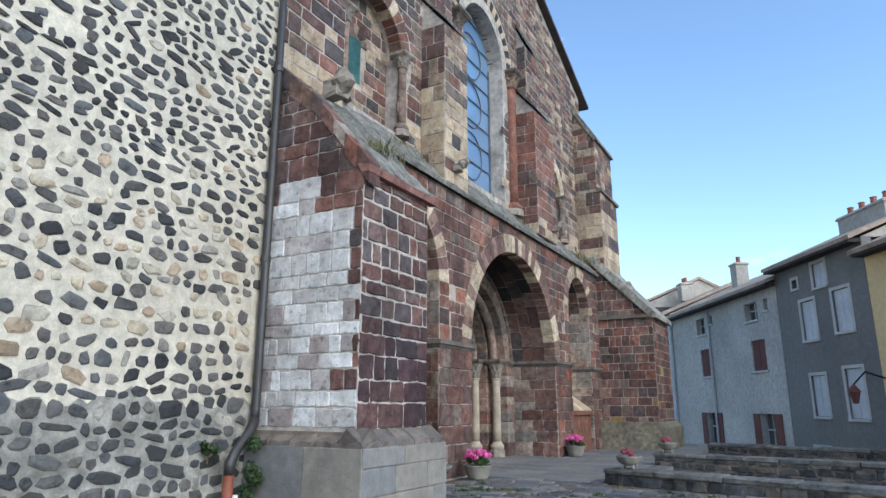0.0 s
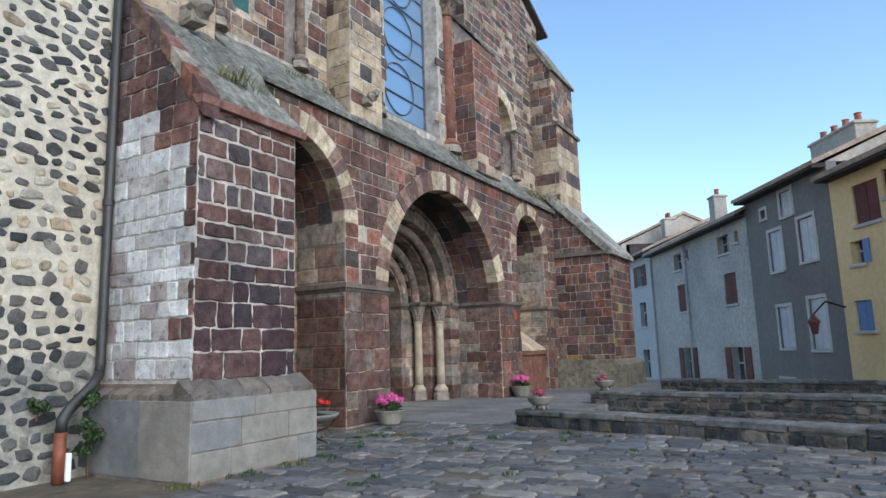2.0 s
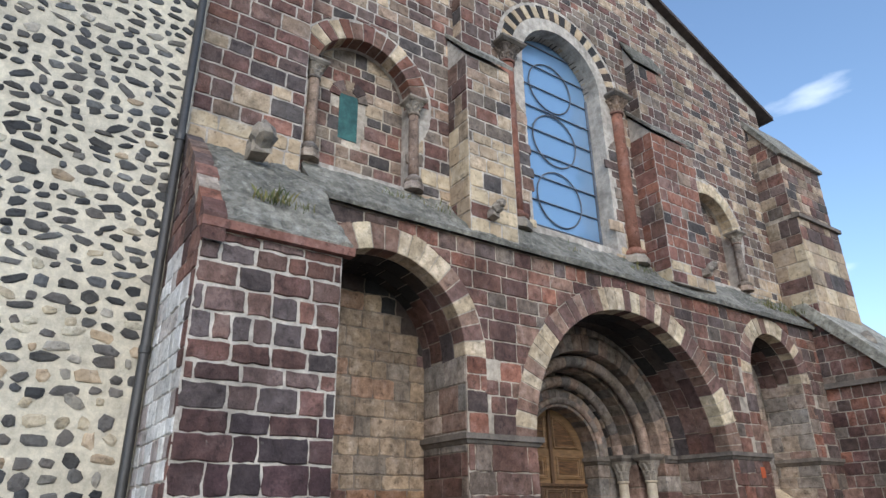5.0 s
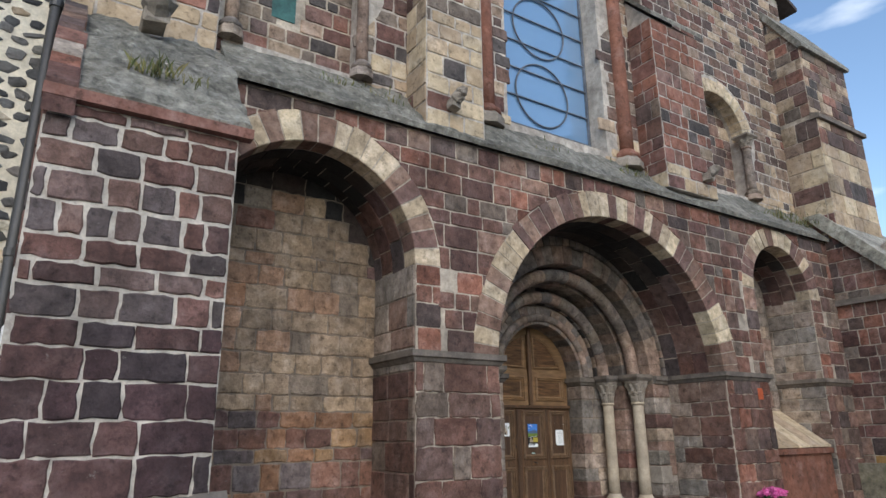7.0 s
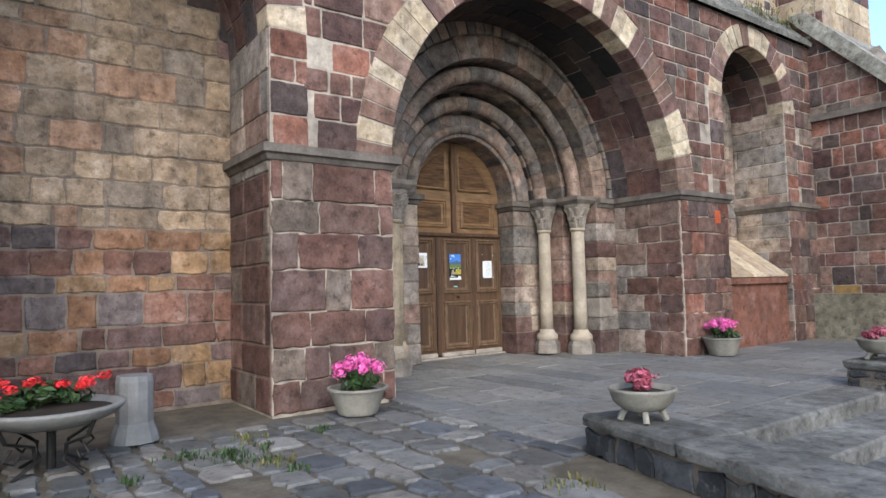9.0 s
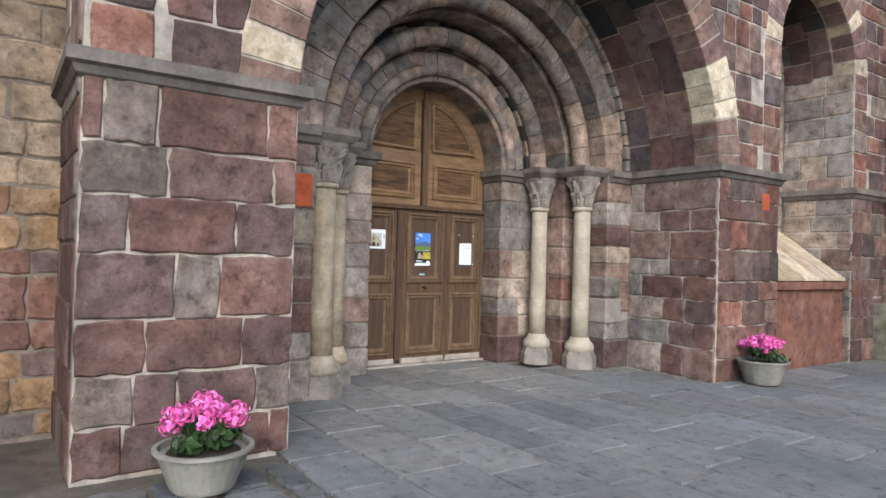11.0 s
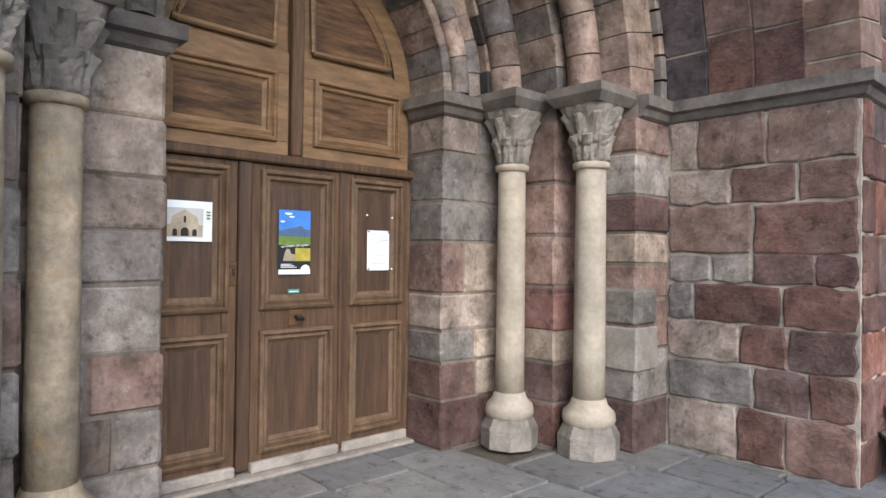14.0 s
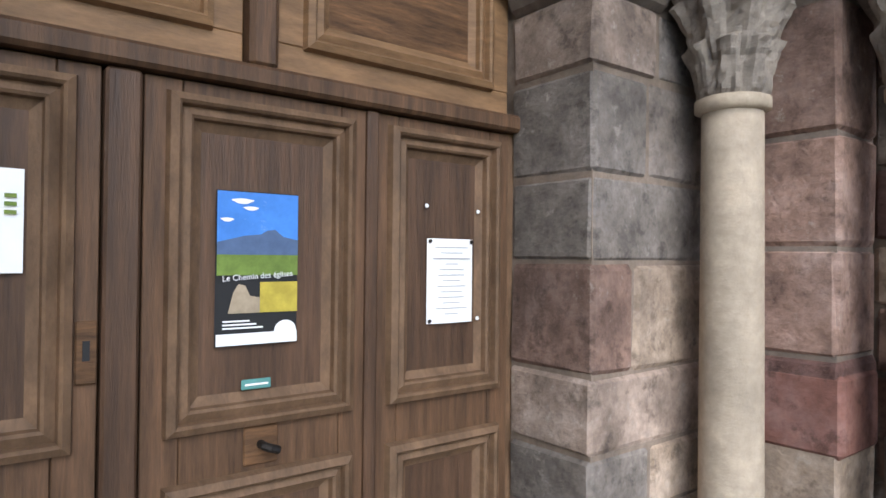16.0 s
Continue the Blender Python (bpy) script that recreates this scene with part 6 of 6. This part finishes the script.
HOUSES = [
    ("house_yellow", -9.5, 0.0, 6.5, M_PL_YELLOW, "yellow plastered house with blue shutters", [(-1.6, 4.7, 1.15, 1.2, "closed_red"), (-2.85, 5.25, 1.0, 0.8, "closed_red"), (-0.95, 3.55, 0.6, 0.7, "open_blue"), (-3.5, 2.6, 1.4, 1.35, "closed_blue"), (-0.9, 1.55, 0.8, 0.9, "closed_blue"), (-4.0, -0.1, 1.3, 1.5, "closed_blue"), (-1.5, -1.1, 0.9, 1.1, "open_blue")]),
    ("house_grey", 0.02, 6.0, 7.06, M_PL_GREY, "dark grey plastered house with white shutters", [(1.6, 4.0, 0.95, 1.5, "closed_white"), (3.8, 3.9, 0.9, 1.5, "closed_white"), (1.5, 1.0, 0.95, 1.7, "closed_white"), (3.7, 1.05, 0.9, 1.5, "closed_white"), (1.6, -1.6, 1.0, 1.5, "closed_white"), (4.0, -1.6, 0.9, 1.5, "closed_white"), (2.75, 5.8, 0.8, 0.9, "closed_white"), (4.5, 6.0, 0.35, 0.35, "plain")]),
    ("house_beige", 6.02, 15.0, 6.6, M_PL_BEIGE, "beige plastered house with red-brown shutters", [(7.75, 5.2, 1.15, 0.8, "plain"), (7.5, 2.95, 1.2, 1.35, "closed_red"), (7.4, -0.5, 1.2, 1.6, "open_red"), (11.9, 5.15, 1.1, 0.85, "plain"), (11.7, 2.95, 1.2, 1.4, "closed_red"), (11.6, -0.5, 1.2, 1.6, "open_red"), (6.75, 5.5, 0.35, 0.5, "plain"), (10.9, 5.6, 0.3, 0.4, "plain")]),
    ("house_pale", 15.02, 21.5, 6.9, M_PL_WHITE, "pale plastered house at the bend of the street", [(17.6, 4.9, 1.2, 1.3, "open_red"), (17.5, 2.4, 1.2, 1.5, "plain"), (17.5, -0.7, 1.2, 1.7, "plain")]),
    ("house_end", 21.6, 30, 8.2, M_CHIM, "rubble gabled house at the end of the row", [(24.0, 5.0, 0.9, 1.2, "plain")]),
]


def along(u):
    """The house fronts' own measure, set out along the street."""
    return float(np.interp(u, (-9.5, 0, 6, 15, 21.5, 30), (-11.0, -1.1, 4.6, 16.6, 22.5, 31)))


for nm, ua, ub, eave, mat, lab, wins in HOUSES:
    house(nm, along(ua), along(ub), eave, mat, lab, [(along(u), *rest) for u, *rest in wins])
chimney(1.9, -2.6, 7.0, 2.8, 0.8, 2.0, 4, "broad rendered chimney with orange pots")
chimney(12.4, -2.4, 7.4, 0.7, 0.7, 1.7, 1, "small pale chimney stack")
chimney(21.5, -3.0, 8.4, 0.7, 0.8, 1.3, 2, "small chimney stack with orange pots")
for u, lab in ((11.4, "rain pipe"), (16.6, "rain pipe")):
    m = street_frame(0)
    rp = part("rain_pipe", tube([m @ Vector((u, 6.3, 0.08)), m @ Vector((u, -2.0, 0.08))], 0.06, 8), M_TRIM)
    tagged(rp, "pale rain pipe on a house front", "rain pipe")
m = street_frame(0)
lamp = empty("street_lamp", pose(0, 0, 0))
tagged(lamp, "dark red lantern on a wall bracket of the grey house", "street lamp")
part("bracket", tube([m @ Vector((-1.2, 2.3, 0.0)), m @ Vector((-1.15, 2.5, 0.6)), m @ Vector((-1.1, 2.1, 1.0))], 0.03, 6), M_IRON, lamp)
bm = lathe([(0.08, 0), (0.16, 0.35), (0.2, 0.36), (0.04, 0.6)], 8)
bmesh.ops.transform(bm, matrix=Matrix.Translation(m @ Vector((-1.1, 1.5, 1.0))), verts=bm.verts)
part("lantern", bm, M_SHUT_RED, lamp)

# ---- weeds, ledge tufts, gargoyles ----
for i, (x, y, z, n, s, h) in enumerate(((-5.55, 6.9, 5.2, 70, 0.18, 0.2), (-5.5, 7.2, 5.15, 40, 0.25, 0.12), (-7.0, 9.6, 6.6, 60, 0.3, 0.1), (-6.95, 10.4, 6.55, 50, 0.25, 0.08), (-6.9, 15.6, 6.45, 90, 0.35, 0.12), (-6.9, 20.8, 6.45, 140, 0.5, 0.16), (-6.85, 21.6, 6.4, 120, 0.4, 0.16), (-6.9, 13.6, 6.45, 40, 0.3, 0.08))):
    grass("grass_tuft", x, y, z, n, s, h, 200 + i, aspect=1.8)
rng_w = random.Random(77)
for i in range(26):
    gx, gy = rng_w.uniform(-5.9, -1.0), rng_w.uniform(6.0, 11.0)
    grass("weed", gx, gy, -0.005, 26, 0.1, 0.05, 300 + i, M_LEAF, "low green weed in the paving joints")
for i, (gx, gy) in enumerate(((-4.9, 6.6), (-4.85, 7.3), (-4.8, 7.9), (-5.0, 5.8), (-5.6, 9.6), (-5.9, 10.2), (-5.3, 9.9), (-3.3, 11.3), (-2.5, 11.1), (-5.0, 10.1))):
    grass("weed", gx, gy, -0.005, 70, 0.24, 0.045, 340 + i, M_GRASS if i % 2 else M_LEAF, "weeds along the foot of the wall")


def bush(x, y, z, n, r, h, seed, label):
    ob = empty("shrub", pose(x, y, z))
    leaf_cloud(n, r, h, 0.035, M_LEAF, random.Random(seed), "foliage", ob, 0.0, 1.0, 6)
    part("stem", tube([(0, 0, -0.05), (0.02, 0.01, h * 0.6)], 0.012, 6), M_WOOD, ob)
    return tagged(ob, label, "shrub")


bush(-6.6, 5.7, 0.05, 420, 0.3, 0.9, 501, "ivy and weeds growing behind the pipe foot")
bush(-6.85, 5.2, 0.75, 130, 0.16, 0.3, 502, "fern growing out of the rubble wall")
for x, y, z, lab in ((-6.5, 11.3, 6.6, "small carved stone head on the buttress"), (-6.5, 17.7, 6.75, "small carved stone head on the far buttress"), (-6.45, 6.95, 6.55, "broken carved beast on the buttress roof"), (-5.7, 23.0, 5.55, "small carved beast on the far buttress slope")):
    big = 1.7 if "beast" in lab else 1.0
    bm = bmesh.new()
    bmesh.ops.create_icosphere(bm, subdivisions=2, radius=0.11 * big, matrix=pose(0.08, 0, 0.05))
    own = bmesh.new()
    bmesh.ops.create_icosphere(own, subdivisions=2, radius=0.085 * big, matrix=pose(0.16 if big == 1 else 0.05, 0.02, 0.1 * big))
    join_bm(bm, own)
    box_bm(-0.25, 0.08, -0.08 * big, 0.08 * big, -0.12 * big, 0.06, 0.02, bm)
    rg = random.Random(int(y * 10))
    for v in bm.verts:
        v.co += Vector((rg.uniform(-0.02, 0.02), rg.uniform(-0.02, 0.02), rg.uniform(-0.02, 0.02))) * big
    ob = part("gargoyle", bm, M_CAPITAL)
    ob.matrix_world = pose(x, y, z)
    tagged(ob, lab, "gargoyle")
stub = part("stone_stub", lathe([(0.2, 0), (0.19, 0.05), (0.15, 0.16), (0.15, 0.5), (0.14, 0.55)], 12), M_PLINTH)
stub.matrix_world = pose(-6.45, 9.4, 0)
tagged(stub, "broken stone stub of a column at the foot of the wall", "stone stub")

# ---- stones of walls and pavements ----
def pier1_faces():
    ashlar(buttress, plane_frame((-5.2, 6.03, 1.1), (0, 1, 0), EX), 1.7, 1.45, 0.3, 0.42, M_PIER_LOW, 110, joint=0.02, depth=0.014, vary=0.15, rough=0.014, corner=0.012)
    ashlar(buttress, plane_frame((-5.2, 6.03, 2.55), (0, 1, 0), EX), 1.7, 1.95, 0.25, 0.36, M_PIER, 111, joint=0.034, depth=0.014, vary=0.22, rough=0.013, corner=0.012)
    ashlar(buttress, plane_frame((-6.9, 6.03, 1.12), (1, 0, 0), NY), 1.7, 5.4, 0.26, 0.3, M_WHITE, 112, joint=0.012, vary=0.35, rough=0.012, lines=[(1.7, 3.38, -0.82, -0.57), (0.95, 4.46, -0.66, -0.75)], pick=lambda u, v, rng: M_PIER if v > 3.15 + 0.3 * math.sin(u * 3) or u > 1.54 or rng.random() < 0.02 else M_WHITE)
    ashlar(butt_base, plane_frame((-4.97, 5.86, 0.0), (0, 1, 0), EX), 2.07, 0.9, 0.42, 0.8, M_PLINTH, 113, joint=0.008, rough=0.003, depth=0.008)
    ashlar(butt_base, plane_frame((-6.9, 5.86, 0.0), (1, 0, 0), NY), 1.93, 0.9, 0.9, 0.9, M_PLINTH, 114, joint=0.008, rough=0.003, depth=0.008)


def niche_faces():
    # back-wall crown: arch shade and soot both put into a near-black colour
    ashlar(niche_back, plane_frame((-7.9, 7.7, 0), (0, 1, 0), EX), 3.0, 5.5, 0.27, 0.42, M_NICHE, 121, joint=0.016, rough=0.014, vary=0.35, pick=lambda u, v, rng: (M_PIER if rng.random() < 0.55 else M_NICHE_LOW) if v < 0.75 else M_NICHE_LOW if v < 1.9 or rng.random() < 0.05 else M_NEARBLACK if v + 0.4 * (u - 1.5) ** 2 > 5.08 + rng.uniform(-0.1, 0.1) else M_NICHE)
    ashlar(niche_flank, plane_frame((-7.89, 10.672, 0), (1, 0, 0), NY), 1.23, 3.93, 0.36, 0.55, M_FACADE, 122, joint=0.014, pick=lambda u, v, rng: M_DARKRED if v < 2.5 else M_JAMB)
    ashlar(niche_small, plane_frame((-7.75, 18.98, 0.9), (0, 1, 0), EX), 2.2, 4.8, 0.33, 0.5, M_JAMB, 123, joint=0.014)
    ashlar(wall_front, plane_frame((-7.74, 21.178, 0), (1, 0, 0), NY), 1.08, 4.5, 0.33, 0.5, M_JAMB, 124, joint=0.014)
    ashlar(wall_front, plane_frame((-7.98, 17.577, 0), (1, 0, 0), NY), 1.32, 2.56, 0.31, 0.46, M_JAMB, 125, joint=0.012, rough=0.014, vary=0.35, pick=lambda u, v, rng: M_DARKRED if u > 0.4 and v < 2.1 and rng.random() < 0.85 else M_JAMB)


def paving():
    rng = random.Random(141)
    # dressed slabs before the portal
    ashlar(terrace, plane_frame((-9.4, 12.0, -0.03), (1, 0, 0), (0, 0, 1)), 5.55, 4.2, 0.5, 0.78, M_FLAG, 142, joint=0.015, depth=0.03, rough=0.005, corner=0.01, uneven=0.12, bevel=0.005, name="paving_slab")
    ashlar(terrace_far, plane_frame((-8.5, 16.21, -0.035), (1, 0, 0), (0, 0, 1)), 5.8, 10.7, 0.6, 0.9, M_FLAG, 143, joint=0.024, depth=0.033, rough=0.006, uneven=0.12, bevel=0.005, name="paving_slab", single=150)
    # rougher, smaller stones towards the street side
    ashlar(terrace, plane_frame((-6.4, 3.0, -0.03), (1, 0, 0), (0, 0, 1)), 10.3, 9.0, 0.3, 0.4, M_COBBLE, 144, joint=0.04, depth=0.024, rough=0.03, corner=0.05, uneven=0.5, name="flagstone", vary=0.4,
           skip=lambda u, v: (u < 1.5 and v < 4.9) or (u > 2.8 and v > 8.5) or rng.random() < 0.06)
    ashlar(terrace, plane_frame((-6.4, -8.0, -0.03), (1, 0, 0), (0, 0, 1)), 10.3, 11.0, 0.45, 0.6, M_FLAG, 145, joint=0.03, depth=0.024, rough=0.02, name="flagstone", single=0)


for args in ((1.03, -9.0, 1.75, -9.4, 151), (1.75, -8.5, 2.09, -9.0, 161), (2.09, -8.0, 2.64, -8.5, 171)):
    jamb_stones(*args)
part("jamb_stone", box_bm(-8.46, -7.968, D + 2.058, D + 2.36, 0.96, 1.25, 0.03), M_BASALT, portal)
part("jamb_stone", box_bm(-8.46, -7.972, D + 2.06, D + 2.38, 0.62, 0.95, 0.012), M_SILL, portal)
part("jamb_stone", box_bm(-8.95, -8.472, D + 1.728, D + 2.06, 0.9, 1.2, 0.02), M_REDORDER, portal)
part("painted_stone", box_bm(-7.992, -7.972, D - 2.62, D - 2.23, 1.92, 2.24, 0.006), M_ORANGE, portal)
part("painted_stone", box_bm(F + 0.012, F + 0.024, 18.55, 18.72, 2.2, 2.42, 0.004), M_ORANGE, wall_front)
for job in ashlar_jobs + [pier1_faces, niche_faces, paving]:
    job()
